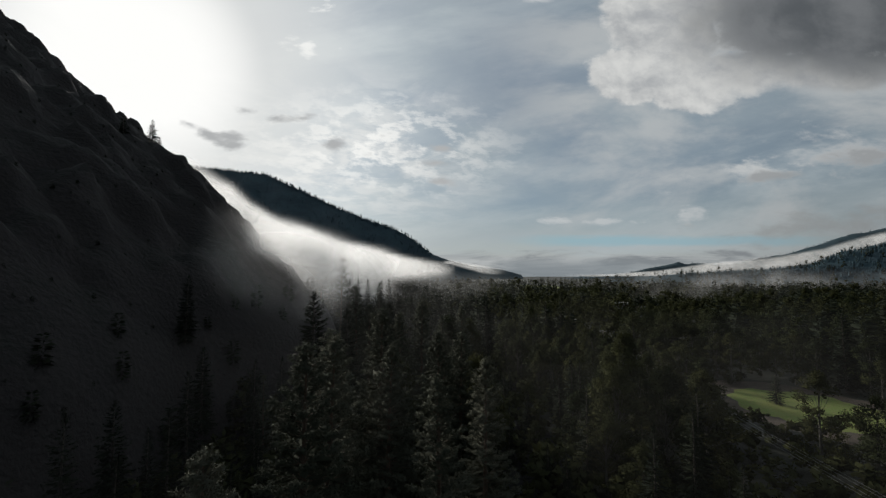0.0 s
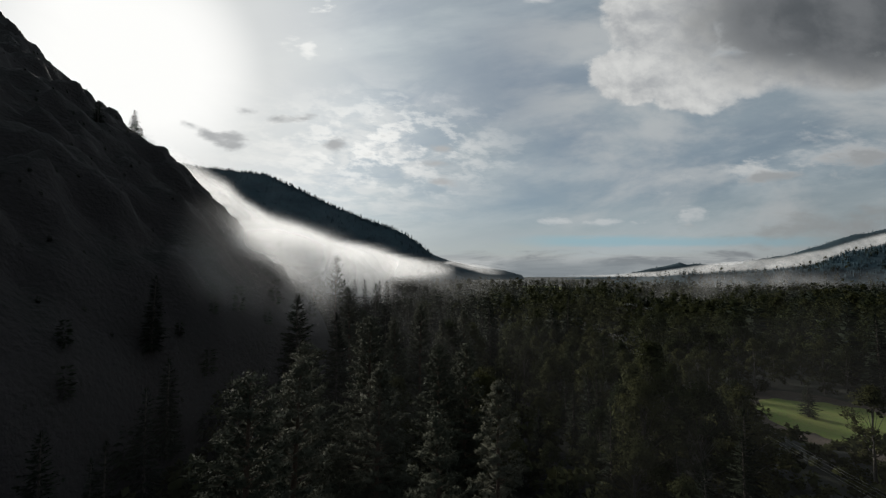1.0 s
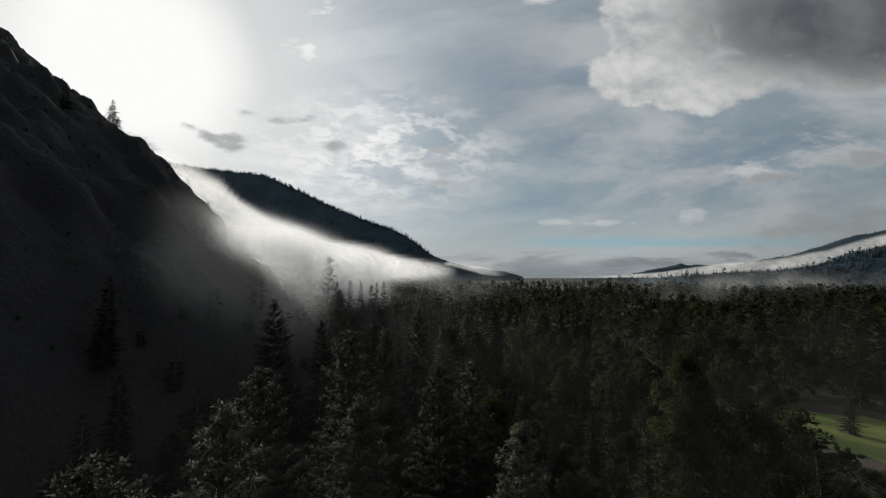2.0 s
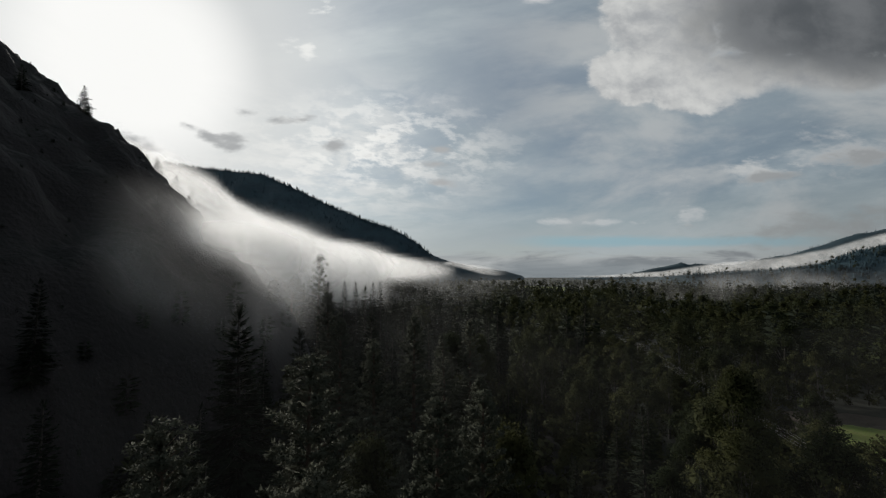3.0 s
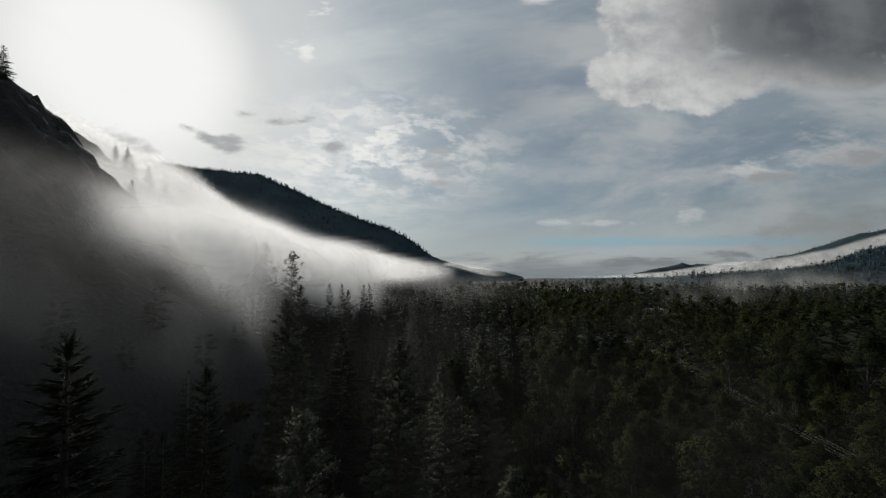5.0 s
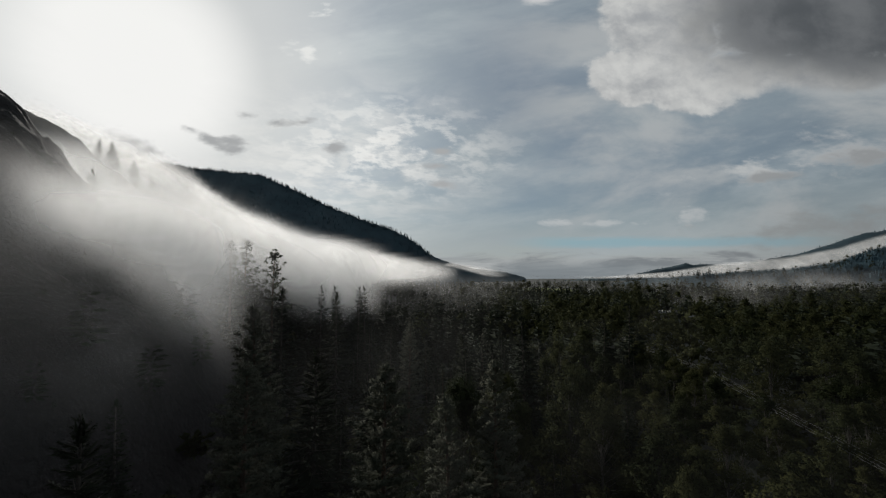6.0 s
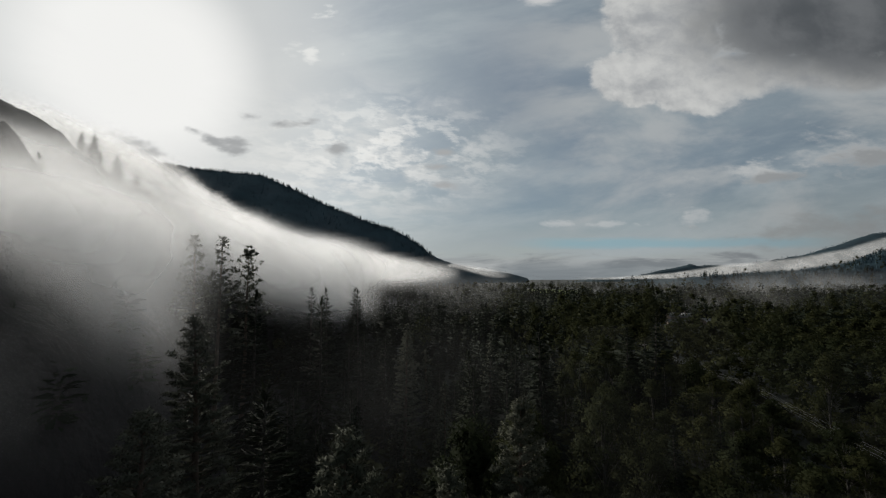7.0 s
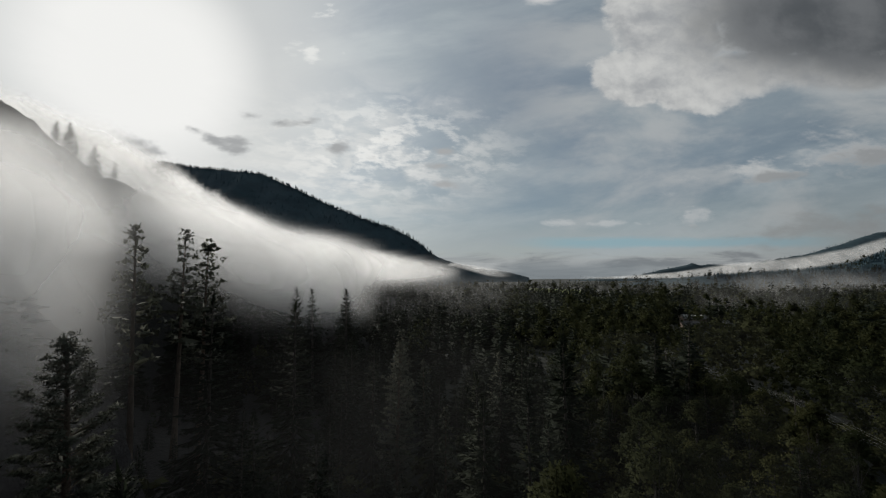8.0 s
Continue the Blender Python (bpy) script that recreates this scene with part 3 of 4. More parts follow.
def crown_clumps(rng, h, r, clumps, low):
    """Centres and radii of the leaf clumps of a rounded crown, most of them near its outside."""
    f = np.concatenate([[0.95], low + (0.95 - low) * rng.random(clumps - 1) ** 0.85])
    g = (f - low) / (1 - low)
    wide = r * np.sqrt(np.clip(1 - np.abs(2 * g ** 0.8 - 0.85) ** 2.4, 0.04, 1))
    az = np.arange(clumps) * 2.39996 + rng.uniform(-0.6, 0.6, clumps)
    q = np.where(rng.random(clumps) < 0.75, rng.uniform(0.62, 1.0, clumps), rng.uniform(0.1, 0.6, clumps)) * (1 + 0.18 * np.sin(az * 2 + f * 9))
    q[0] = 0.08
    radii = r * rng.uniform(0.19, 0.36, clumps)
    return np.stack([wide * q * np.cos(az), wide * q * np.sin(az), h * f - radii * 0.7], -1), radii


def leaf_clumps(rng, centres, radii, per, size, h, r):
    """Leaves over the upper side of each clump."""
    way = rng.normal(size=(len(centres) * per, 3))
    way[:, 2] = np.where(way[:, 2] < -0.3, -way[:, 2], way[:, 2])
    way = unit(way)
    rad = np.repeat(radii, per)[:, None]
    place = np.repeat(centres, per, 0) + way * rad * rng.uniform(0.70, 1.12, (len(way), 1)) * np.array([1, 1, 1.15])
    lie = unit(np.cross(way, rng.normal(size=way.shape)) + 0.55 * way + np.array([0, 0, 0.35]))
    whole = (np.repeat(centres, per, 0) - np.array([0, 0, 0.45 * h])) * np.array([1, 1, 0.6]) / r
    return outward(kites(place, lie, size, size * 0.72, rng, 0.05), np.repeat(0.6 * way + 0.8 * whole + np.array([0, 0, 0.35]) + 0.06 * rng.normal(size=way.shape), 4, 0))


def broadleaf_shape(h, r, seed, fine):
    """Trunk with limbs, and a crown of leaf clumps, for a cottonwood."""
    rng = np.random.default_rng(seed)
    path, trunk = trunk_shape(h * 0.8, h * 0.014, rng, lean=0.03)
    clumps = int(30 + 44 * fine)
    centres, radii = crown_clumps(rng, h, r, clumps, 0.07)
    zz = np.clip(centres[:, 2] * 0.62, 0, h * 0.75)
    a = np.stack([np.interp(zz, path[:, 2], path[:, 0]), np.interp(zz, path[:, 2], path[:, 1]), zz], -1)
    limbs = rods(a, centres, np.full(clumps, 0.06), np.full(clumps, 0.015), 3)
    per = int(250 * fine) + 50
    big = (0.06 + 0.94 * fine) ** -0.42
    whole = (centres - np.array([0, 0, 0.45 * h])) * np.array([1, 1, 0.6]) / r
    return join(trunk, limbs), join(heart(centres, radii, whole, rng, 12, 0.8), leaf_clumps(rng, centres, radii, per, 0.180 * big, h, r))


def tree_thing(name, label, shape, leaf, wood):
    base = tagged(new(name), label, "tree")
    for part_name, (v, f, *n), mat in (("trunk", shape[0], wood), ("crown", shape[1], leaf)):
        ob = new(part_name, array_mesh(part_name, v, f, mat, True, *n))
        ob.parent = base
    return base


FIR_LABEL = "dark green conical fir with drooping branches"
PINE_LABEL = "tall grey-green pine with an open tufted crown"
LEAF_LABEL = "olive green cottonwood with a rounded leafy crown"
KINDS = {
    "fir": ("fir_tree", FIR_LABEL, NEEDLES_FIR, BARK_DARK, "firs of the valley forest"),
    "pine": ("pine_tree", PINE_LABEL, NEEDLES_PINE, BARK_PINE, "pines of the valley forest"),
    "bare": ("thin_pine_tree", "thin open pine with bare gaps between its branches", NEEDLES_PINE, BARK_PINE, "thin pines at the foot of the slope"),
    "leafy": ("cottonwood_tree", LEAF_LABEL, LEAVES, BARK_PALE, "cottonwoods of the valley forest"),
}
STOCK = {}


def stock(kind, fine, variant):
    """The first tree of a kind, detail and variant, 20 m high; later ones are copies of it."""
    if kind == "leafy":
        return broadleaf_shape(20, 4.3 + 0.8 * (variant % 2), 300 + variant, fine)
    return conifer_shape(20, (2.8 if kind == "fir" else 2.6 if kind == "pine" else 1.9) + 0.3 * (variant % 3), 100 * (kind == "pine") + variant, "fir" if kind == "fir" else "pine", fine, 0.14 if kind == "bare" else 0.0)


def plant(kind, x, y, top, fine, seed, wide=1.0, base=None):
    rng = random.Random(seed)
    variant = rng.randrange(3 if fine > 0.5 else 4)
    z = float(land(x, y)) - 0.3 if base is None else base
    k = (top - z) / 20
    m = pose(x, y, z, rng.uniform(-1.5, 1.5), rng.uniform(-1.5, 1.5), rng.uniform(0, 360)) @ Matrix.Diagonal((k * wide, k * wide, k, 1))
    key = (kind, fine, variant)
    if key not in STOCK:
        name, label, leaf, wood, group = KINDS[kind]
        STOCK[key] = tagged(tree_thing(name, label, stock(*key), leaf, wood), group=group)
        STOCK[key].matrix_basis = m
        return STOCK[key]
    first = STOCK[key]
    keep = first.matrix_basis.copy()
    first.matrix_basis = Matrix()
    ob = copy_thing(first, m)
    first.matrix_basis = keep
    ob.matrix_basis = m
    return ob


# standing out of the forest: kind, x, y, height of the tip
MARKED = [
    ("pine", -11.5, 39.3, 31.9), ("pine", -11.6, 33.0, 32.2), ("pine", -14.6, 51.7, 30.7), ("pine", 0.4, 106.3, 26.7), ("pine", -13.6, 23.6, 28.0), ("pine", -0.1, 37.2, 28.6), ("pine", 4.9, 48.0, 27.8),
    ("pine", -7.0, 50.4, 28.9), ("pine", -8.9, 56.6, 33.0), ("pine", -0.6, 60.5, 29.0), ("pine", 2.6, 63.5, 28.5), ("leafy", -8.1, 71.0, 22.9),
    ("pine", -8.1, 78.2, 30.2), ("leafy", 6.1, 68.2, 24.6), ("pine", 4.6, 81.7, 25.0), ("fir", -22.0, 92.0, 30.2), ("fir", -26.8, 83.6, 34.4),
    ("pine", -19.8, 106.3, 29.7), ("pine", -5.4, 100.9, 31.0), ("fir", -15.4, 113.7, 29.8), ("pine", -26.5, 124.6, 34.2), ("bare", -48.0, 156.0, 46.0),
    ("bare", -58.0, 180.0, 48.3), ("bare", -42.5, 163.0, 44.3), ("fir", -37.3, 157.1, 36.1), ("fir", -40.1, 213.0, 35.0), ("fir", -26.6, 164.0, 34.6),
    ("fir", -27.3, 201.6, 35.0), ("fir", -38.0, 240.0, 34.0), ("fir", -47.3, 217.0, 35.3), ("pine", -9.2, 162.7, 27.0), ("pine", -12.5, 196.0, 24.5),
    ("leafy", 2.0, 117.0, 26.1), ("pine", 5.1, 113.0, 28.5), ("fir", -54.0, 83.0, 37.7), ("leafy", 22.8, 140.7, 22.2), ("leafy", 25.3, 133.7, 18.0),
    ("leafy", 28.0, 115.0, 16.2), ("leafy", 34.3, 86.6, 17.6), ("leafy", 42.2, 75.4, 20.9), ("leafy", 45.5, 93.0, 17.3), ("leafy", 56.6, 85.6, 15.2),
    ("leafy", 32.8, 75.7, 21.4), ("leafy", 37.1, 83.7, 26.4), ("leafy", 62.0, 196.0, 17.0), ("leafy", 80.5, 167.0, 22.0), ("leafy", 100.0, 138.0, 17.5),
    ("leafy", 52.0, 82.0, 17.0), ("leafy", 50.5, 99.0, 18.5), ("leafy", 8.2, 127.4, 24.1), ("fir", 97.0, 116.4, 9.0),
]

def nearness(x, y):
    """How near the flight line a tree comes while it is in view."""
    return math.hypot(x, max(0.0, y - 90))


for k, (kind, x, y, top) in enumerate(MARKED):
    d = nearness(x, y)
    if kind == "leafy":
        fine = 0.8 if d < 30 else 0.55 if d < 48 else 0.3 if d < 85 else 0.12
    else:
        fine = 1.0 if d < 46 else 0.55 if d < 75 else 0.25
    plant(kind, x, y, top, fine, 500 + k, 2.0 if top < 9.9 else 0.95 if kind == "bare" else 1.25 if kind == "pine" and x < -18 else 1.12 if kind == "pine" else 1.0)


# ---- the rest of the forest ----
MEADOW = (103.0, 115.0, 24.0, 27.0)
POLES = ((50.0, 12.0), (74.0, 183.0), (78.0, 240.0))


def clear_of(x, y):
    """True where a tree may stand: off the meadow, the power line's strip, the farmyard and the fields."""
    mx, my, ra, rb = MEADOW
    strip = np.abs(x - 3 - np.interp(y, [p[1] for p in POLES], [p[0] for p in POLES])) < np.interp(y, (60, 90, 130), (11.5, 8.0, 8.0))
    view = (x > 0.685 * y) & (x < 0.93 * y) & (y > 72) & (y < 105)
    return ~view & ((((x - mx) / ra) ** 2 + ((y - my) / rb) ** 2 > 1) & ~(strip & ((y < 82) | (y > 140)) & (y < 240)) & (np.hypot(x - 164, (y - 354) * 0.7) > 15)
            & ((np.abs(x - 265 - 0.1 * (y - 1050)) > 70) | (np.abs(y - 1050) > 190)))


def scatter(x0, x1, y0, y1, step, seed):
    rng = np.random.default_rng(seed)
    gx, gy = np.meshgrid(np.arange(x0, x1, step), np.arange(y0, y1, step))
    x, y = (g.ravel() + rng.uniform(-0.42, 0.42, g.size) * step for g in (gx, gy))
    return x, y, rng


def grown(x, y, rng):
    """Kind and height of chance trees: conifers towards the mountain, leafy trees over the valley floor."""
    share = np.clip(0.95 - (x - 5 - 0.06 * y) / 32, 0.14, 0.96)
    share = np.maximum(share, 0.82 * ramp(y, 220, 460))
    patch = 0.35 * fbm(50, 2, 81, x, y) * ramp(x, 2, 24)
    leafy = rng.random(len(x)) > share + patch
    high = np.where(leafy, rng.triangular(6, 13, 27, len(x)), rng.triangular(7, 17, 29, len(x))) + 6 * fbm(45, 2, 83, x, y)
    high = np.maximum(high, 5)
    high = np.where((np.abs(x - 0.455 * y) < 22) & (y > 260) & (y < 356), np.minimum(high, 12 - 5 * ramp(y, 290, 345)), high)
    high = np.where((x < -28) & (y > 130) & (y < 210), 0.42 * high, high)
    return leafy, high


def many(name, label, low_shapes, mat, x, y, z, k, rng, wide=1.0):
    """Distant trees that nobody counts, as one mesh."""
    vs, fs, ns, base = [], [], [], 0
    pick = rng.integers(0, len(low_shapes), len(x))
    for n, (v, f, w) in enumerate(low_shapes):
        i = np.flatnonzero(pick == n)
        a = rng.uniform(0, 2 * np.pi, len(i))
        c, s = np.cos(a)[:, None], np.sin(a)[:, None]
        kk = k[i][:, None]
        out = np.stack([(v[:, 0] * c - v[:, 1] * s) * kk * wide + x[i][:, None], (v[:, 0] * s + v[:, 1] * c) * kk * wide + y[i][:, None], v[:, 2] * kk + z[i][:, None]], -1)
        vs.append(out.reshape(-1, 3))
        ns.append(np.stack([w[:, 0] * c - w[:, 1] * s, w[:, 0] * s + w[:, 1] * c, w[:, 2] + 0 * c], -1).reshape(-1, 3))
        fs.append((np.arange(len(i))[:, None, None] * len(v) + f[None]).reshape(-1, 3) + base)
        base += len(i) * len(v)
    return tagged(new(name, array_mesh(name, np.concatenate(vs), np.concatenate(fs), mat, True, np.concatenate(ns))), label, "forest", kind="stuff")


def cone_shape(seed, tiers, points, r, sprays=0, size=1.0):
    """A ragged small conifer 20 m high for the distance."""
    rng = np.random.default_rng(seed)
    inner = ragged_cone(rng, lambda f: (0.42 if sprays else 0.85) * r * (1 - f) ** 0.8 + 0.1, 1.2, 20, tiers, points)
    if not sprays:
        return outward(inner, inner[0] * np.array([1, 1, 0]) + np.array([0, 0, 0.8]))
    f = np.sort(1 - np.sqrt(rng.random(sprays)))
    a = np.arange(sprays) * 2.4 + rng.uniform(-0.3, 0.3, sprays)
    d = np.stack([np.cos(a), np.sin(a), -0.35 + 0.9 * f], -1)
    long = (r * (1 - np.exp(-3.0 * (1 - f))) * rng.uniform(0.8, 1.15, sprays) + 0.15)[:, None]
    p = np.stack([0 * f, 0 * f, 1.0 + 18.6 * f], -1) + d * np.array([1, 1, 0]) * long * 0.12
    lean = d * np.array([1, 1, 0]) + np.array([0, 0, 0.5]) + 0.1 * rng.normal(size=p.shape)
    return outward(kites(p, d * 4, long * 0.9, long * size, rng), np.repeat(lean, 4, 0))


def tuft_shape(seed, clumps, per, size, r=4.5):
    """A leafy tree 20 m high for the distance."""
    rng = np.random.default_rng(seed)
    c, rad = crown_clumps(rng, 20, r, clumps, 0.06)
    rad = rad * (1.1 + 2.0 / clumps)
    inner = heart(c, rad, (c - np.array([0, 0, 8.0])) * np.array([1, 1, 0.6]) / r, rng, 9, size * 1.6)
    return join(inner, leaf_clumps(rng, c, rad, per, size, 20, r))


def build_forest():
    taken = np.array([(m[1], m[2]) for m in MARKED])
    # near: each tree a thing of its own
    x, y, rng = scatter(-75, 190, 4, 200, 7.9, 11)
    leafy, high = grown(x, y, rng)
    ground = land(x, y)
    room = np.min(np.hypot(x[:, None] - taken[:, 0], y[:, None] - taken[:, 1]), 1)
    ok = clear_of(x, y) & (np.abs(x) < 1.2 * (y + 12)) & (room > np.where(y < 75, 5.5, np.where((x < -22) & (y > 105), 8.5, 4.2))) & (ground < 9) & ((y > 30) | (np.abs(x) > 12))
    order = np.flatnonzero(ok)
    order = order[np.argsort(np.hypot(x[order] - 5, 0.8 * y[order]))]
    for n, i in enumerate(order[:320]):
        kind = "leafy" if leafy[i] else ("pine" if rng.random() < 0.12 and x[i] < 12 else "fir")
        near = nearness(float(x[i]), float(y[i]))
        top = min(ground[i] + high[i] * (0.68 if abs(x[i]) < 26 and y[i] < 135 else 1.0), 60)
        if 24 < x[i] < 80 and 98 < y[i] < 185:
            top = min(top, 16)
        if 0.64 * y[i] < x[i] < 0.97 * y[i] and y[i] < 75:
            top = min(top, 36 - 0.43 * y[i])
        plant(kind, float(x[i]), float(y[i]), float(top), 0.55 if near < 22 else 0.3 if near < 42 else 0.12 if near < 90 else 0.06, 2000 + n, 1.12 if leafy[i] else 1.0)
    rest = np.zeros(len(x), bool)
    rest[order[320:]] = True
    px, py = [x[rest]], [y[rest]]
    for x0, x1, y0, y1, step, seed in ((-260, 420, 200, 420, 8.0, 12), (190, 330, 60, 190, 8.0, 13), (-260, 900, 420, 760, 12.5, 14), (-200, 1500, 760, 1500, 22.5, 15)):
        a, b, _ = scatter(x0, x1, y0, y1, step, seed)
        inside = clear_of(a, b) & (np.abs(a) < 1.25 * b + 20) & (a > -70 - 0.12 * b) & (land(a, b) < 45)
        px.append(a[inside]), py.append(b[inside])
    x, y = np.concatenate(px), np.concatenate(py)
    leafy, high = grown(x, y, rng)
    z = np.maximum(land(x, y), NEAR_RIGHT(x, y)) - 0.4
    mid = y < 420
    firs = [cone_shape(60 + k, 8, 5, 3.5, 130, 0.5) for k in range(4)]
    far_firs = [cone_shape(70 + k, 5, 4, 3.5, 28, 1.0) for k in range(3)]
    tufts = [tuft_shape(80 + k, 12, 13, 0.85) for k in range(4)]
    fine_tufts = [tuft_shape(84 + k, 18, 22, 0.62) for k in range(4)]
    side = (y < 215) & mid
    far_tufts = [tuft_shape(90 + k, 5, 3, 1.9) for k in range(3)]
    for name, label, shapes, mat, sel in (
            ("conifer_forest", "dense dark conifers covering the valley", firs, NEEDLES_FIR, mid & ~leafy),
            ("leafy_forest", "dense olive leafy trees covering the valley floor", tufts, LEAVES, mid & leafy & ~side),
            ("leafy_woods", "olive leafy trees beside the meadow", fine_tufts, LEAVES, leafy & side),
            ("distant_conifers", "distant dark conifer forest on the valley floor", far_firs, NEEDLES_FIR, ~mid & ~leafy),
            ("distant_leafy_forest", "distant leafy forest on the valley floor", far_tufts, LEAVES, ~mid & leafy)):
        many(name, label, shapes, mat, x[sel], y[sel], z[sel], high[sel] / 20, rng, 1.15 if mat is LEAVES else 1.1)
    # bushes under the power line
    bx, by, _ = scatter(-45, 95, 12, 240, 3.5, 16)
    strip = np.abs(bx - 3 - np.interp(by, [p[1] for p in POLES], [p[0] for p in POLES])) < 12
    strip |= (bx > 0.62 * by) & (bx < 0.97 * by) & (by > 40) & (by < 96)
    strip |= (by < 175) & (np.abs(bx) < 45) & (land(bx, by) < 12)
    mx, my, ra, rb = MEADOW
    strip &= (((bx - mx) / ra) ** 2 + ((by - my) / rb) ** 2 > 0.95) & (rng.random(len(bx)) < 0.93)
    bx, by = bx[strip], by[strip]
    many("bushes", "low olive bushes between the trees and under the power line", [tuft_shape(96 + k, 3, 7, 4.4, 9.0) for k in range(3)], LEAVES, bx, by, land(bx, by) - 0.3, rng.uniform(0.08, 0.27, len(bx)), rng, 1.2)
    # shrubs and stunted trees on the spur
    sx, sy, _ = scatter(-230, -18, -10, 215, 4.6, 17)
    sz = spur_height(sx, sy)
    sel = (sz > 6) & (rng.random(len(sx)) < 0.7) & (sz > wall_height(sx, sy))
    sx, sy, sz = sx[sel], sy[sel], sz[sel]
    size = np.where((rng.random(len(sx)) < 0.35) & (sz < 32), rng.uniform(0.2, 0.45, len(sx)), rng.uniform(0.03, 0.085, len(sx)))
    many("slope_shrubs", "dark shrubs and stunted conifers on rock", [cone_shape(65 + k, 6, 5, 4.0, 64, 0.45) for k in range(3)], NEEDLES_FIR, sx, sy, sz - 0.3, size, rng, 1.3)
    # woods along the mountains' crests and flanks
    tiny = [cone_shape(75 + k, 4, 3, 3.4) for k in range(3)]
    for name, height, xa, xb, ya, yb, count in (("ridge_woods", FAR_LEFT, -1800, 40, 1350, 2300, 2600), ("foothill_woods", NEAR_RIGHT, 700, 1700, 800, 1250, 3300), ("range_woods", FAR_RIGHT, 1000, 3200, 2200, 2800, 1000)):
        a, b = rng.uniform(xa, xb, count * 3), rng.uniform(ya, yb, count * 3)
        c = height(a, b)
        sel = np.flatnonzero(c > 25)[:count]
        if height is FAR_LEFT:
            p = rng.uniform(-1750, -40, 900)
            q = np.interp(p, (-1740, -1500, -1290, -1060, -880, -660, -490, -330, -212, -155, -100, 0), (2300, 2100, 2010, 1960, 1930, 1800, 1740, 1690, 1650, 1625, 1600, 1560)) + rng.uniform(-30, 12, 900)
            a, b, c = (np.concatenate(w) for w in ((a[sel], p), (b[sel], q), (c[sel], height(p, q))))
            sel = np.arange(len(a))
        many(name, "small conifers clothing a distant mountain", tiny, HAZE_BLUE_WOODS, a[sel], b[sel], c[sel] - 1, rng.uniform(0.35, 0.8, len(sel)), rng, 1.3)


build_forest()


# ---- meadow, track, far fields ----
GRASS = earth("meadow_grass", (0.095, 0.140, 0.018), (0.132, 0.158, 0.028), (0.130, 0.104, 0.038), 0.12, 0.9, 0.5)
SOIL = earth("bare_soil", (0.045, 0.032, 0.023), (0.062, 0.046, 0.033), (0.030, 0.025, 0.018), 0.25, 0.95, 0.5)
GRAVEL = earth("track_gravel", (0.022, 0.022, 0.021), (0.034, 0.033, 0.032), (0.03, 0.034, 0.022), 0.6, 0.95, 0.4)


def patch(name, label, mat, cx, cy, ra, rb, lift, seed, category="grass"):
    """A patch of ground cover with an uneven rim, laid on the ground."""
    rings, spokes = 14, 72
    a = np.linspace(0, 2 * np.pi, spokes, endpoint=False)
    rim = 1 + 0.10 * fbm(0.6, 3, seed, np.cos(a) * 2, np.sin(a) * 2)
    q = np.linspace(0, 1, rings + 1)[1:, None]
    x, y = cx + ra * q * rim * np.cos(a), cy + rb * q * rim * np.sin(a)
    v = np.stack([x, y, floor_height(x, y) + lift * (1 - q ** 8)], -1).reshape(-1, 3)
    v = np.concatenate([v, [[cx, cy, float(floor_height(np.array(cx), np.array(cy))) + lift]]])
    f = []
    for r in range(rings - 1):
        i = np.arange(spokes)
        j = (i + 1) % spokes
        f += [np.stack([i + r * spokes, i + (r + 1) * spokes, j + (r + 1) * spokes], -1), np.stack([i + r * spokes, j + (r + 1) * spokes, j + r * spokes], -1)]
    i = np.arange(spokes)
    f.append(np.stack([i, (i + 1) % spokes, np.full(spokes, len(v) - 1)], -1))
    return tagged(new(name, array_mesh(name, v, np.concatenate(f), mat, True)), label, category, kind="structure")


patch("meadow_rim", "brown bare soil round a small meadow", SOIL, MEADOW[0], MEADOW[1], MEADOW[2] * 1.02, MEADOW[3] * 1.05, 0.25, 3, "soil")
patch("meadow", "bright green mown meadow among trees", GRASS, MEADOW[0] + 0.5, MEADOW[1] - 1.0, MEADOW[2] * 0.88, MEADOW[3] * 0.78, 0.40, 5)
patch("field", "pale open field far down the valley", GRASS, 265, 1050, 62, 170, 0.8, 7)


def build_track():
    ys = np.arange(10, 130, 4.0)
    xs = np.interp(ys, [p[1] for p in POLES], [p[0] for p in POLES]) + 4.5 + 1.2 * np.sin(ys / 17)
    v, f = [], []
    for k, (x, y) in enumerate(zip(xs, ys)):
        for d in (-1.2, 0.0, 1.2):
            v.append((x + d, y, float(floor_height(np.array(x + d), np.array(y))) + (0.22 if d else 0.28)))
        if k:
            b = 3 * k
            f += [(b - 3, b - 2, b + 1, b), (b - 2, b - 1, b + 2, b + 1)]
    tagged(new("track", array_mesh("track", v, f, GRAVEL, True)), "narrow grey gravel track under power lines", "track", kind="structure")


build_track()


# ---- power line ----
def plain(name, colour, rough, metal=0.0):
    m, t, out = material(name)
    place = t.nodes.new("ShaderNodeTexCoord").outputs["Object"]
    c = blend(t, fractal(t, place, 3.0, 5).smooth(0.3, 0.7), tuple(0.75 * k for k in colour), colour)
    skin = node(t, "ShaderNodeBsdfPrincipled", Base_Color=c, Roughness=rough, Metallic=metal)
    t.links.new(skin.outputs[0], out.inputs[0])
    return m


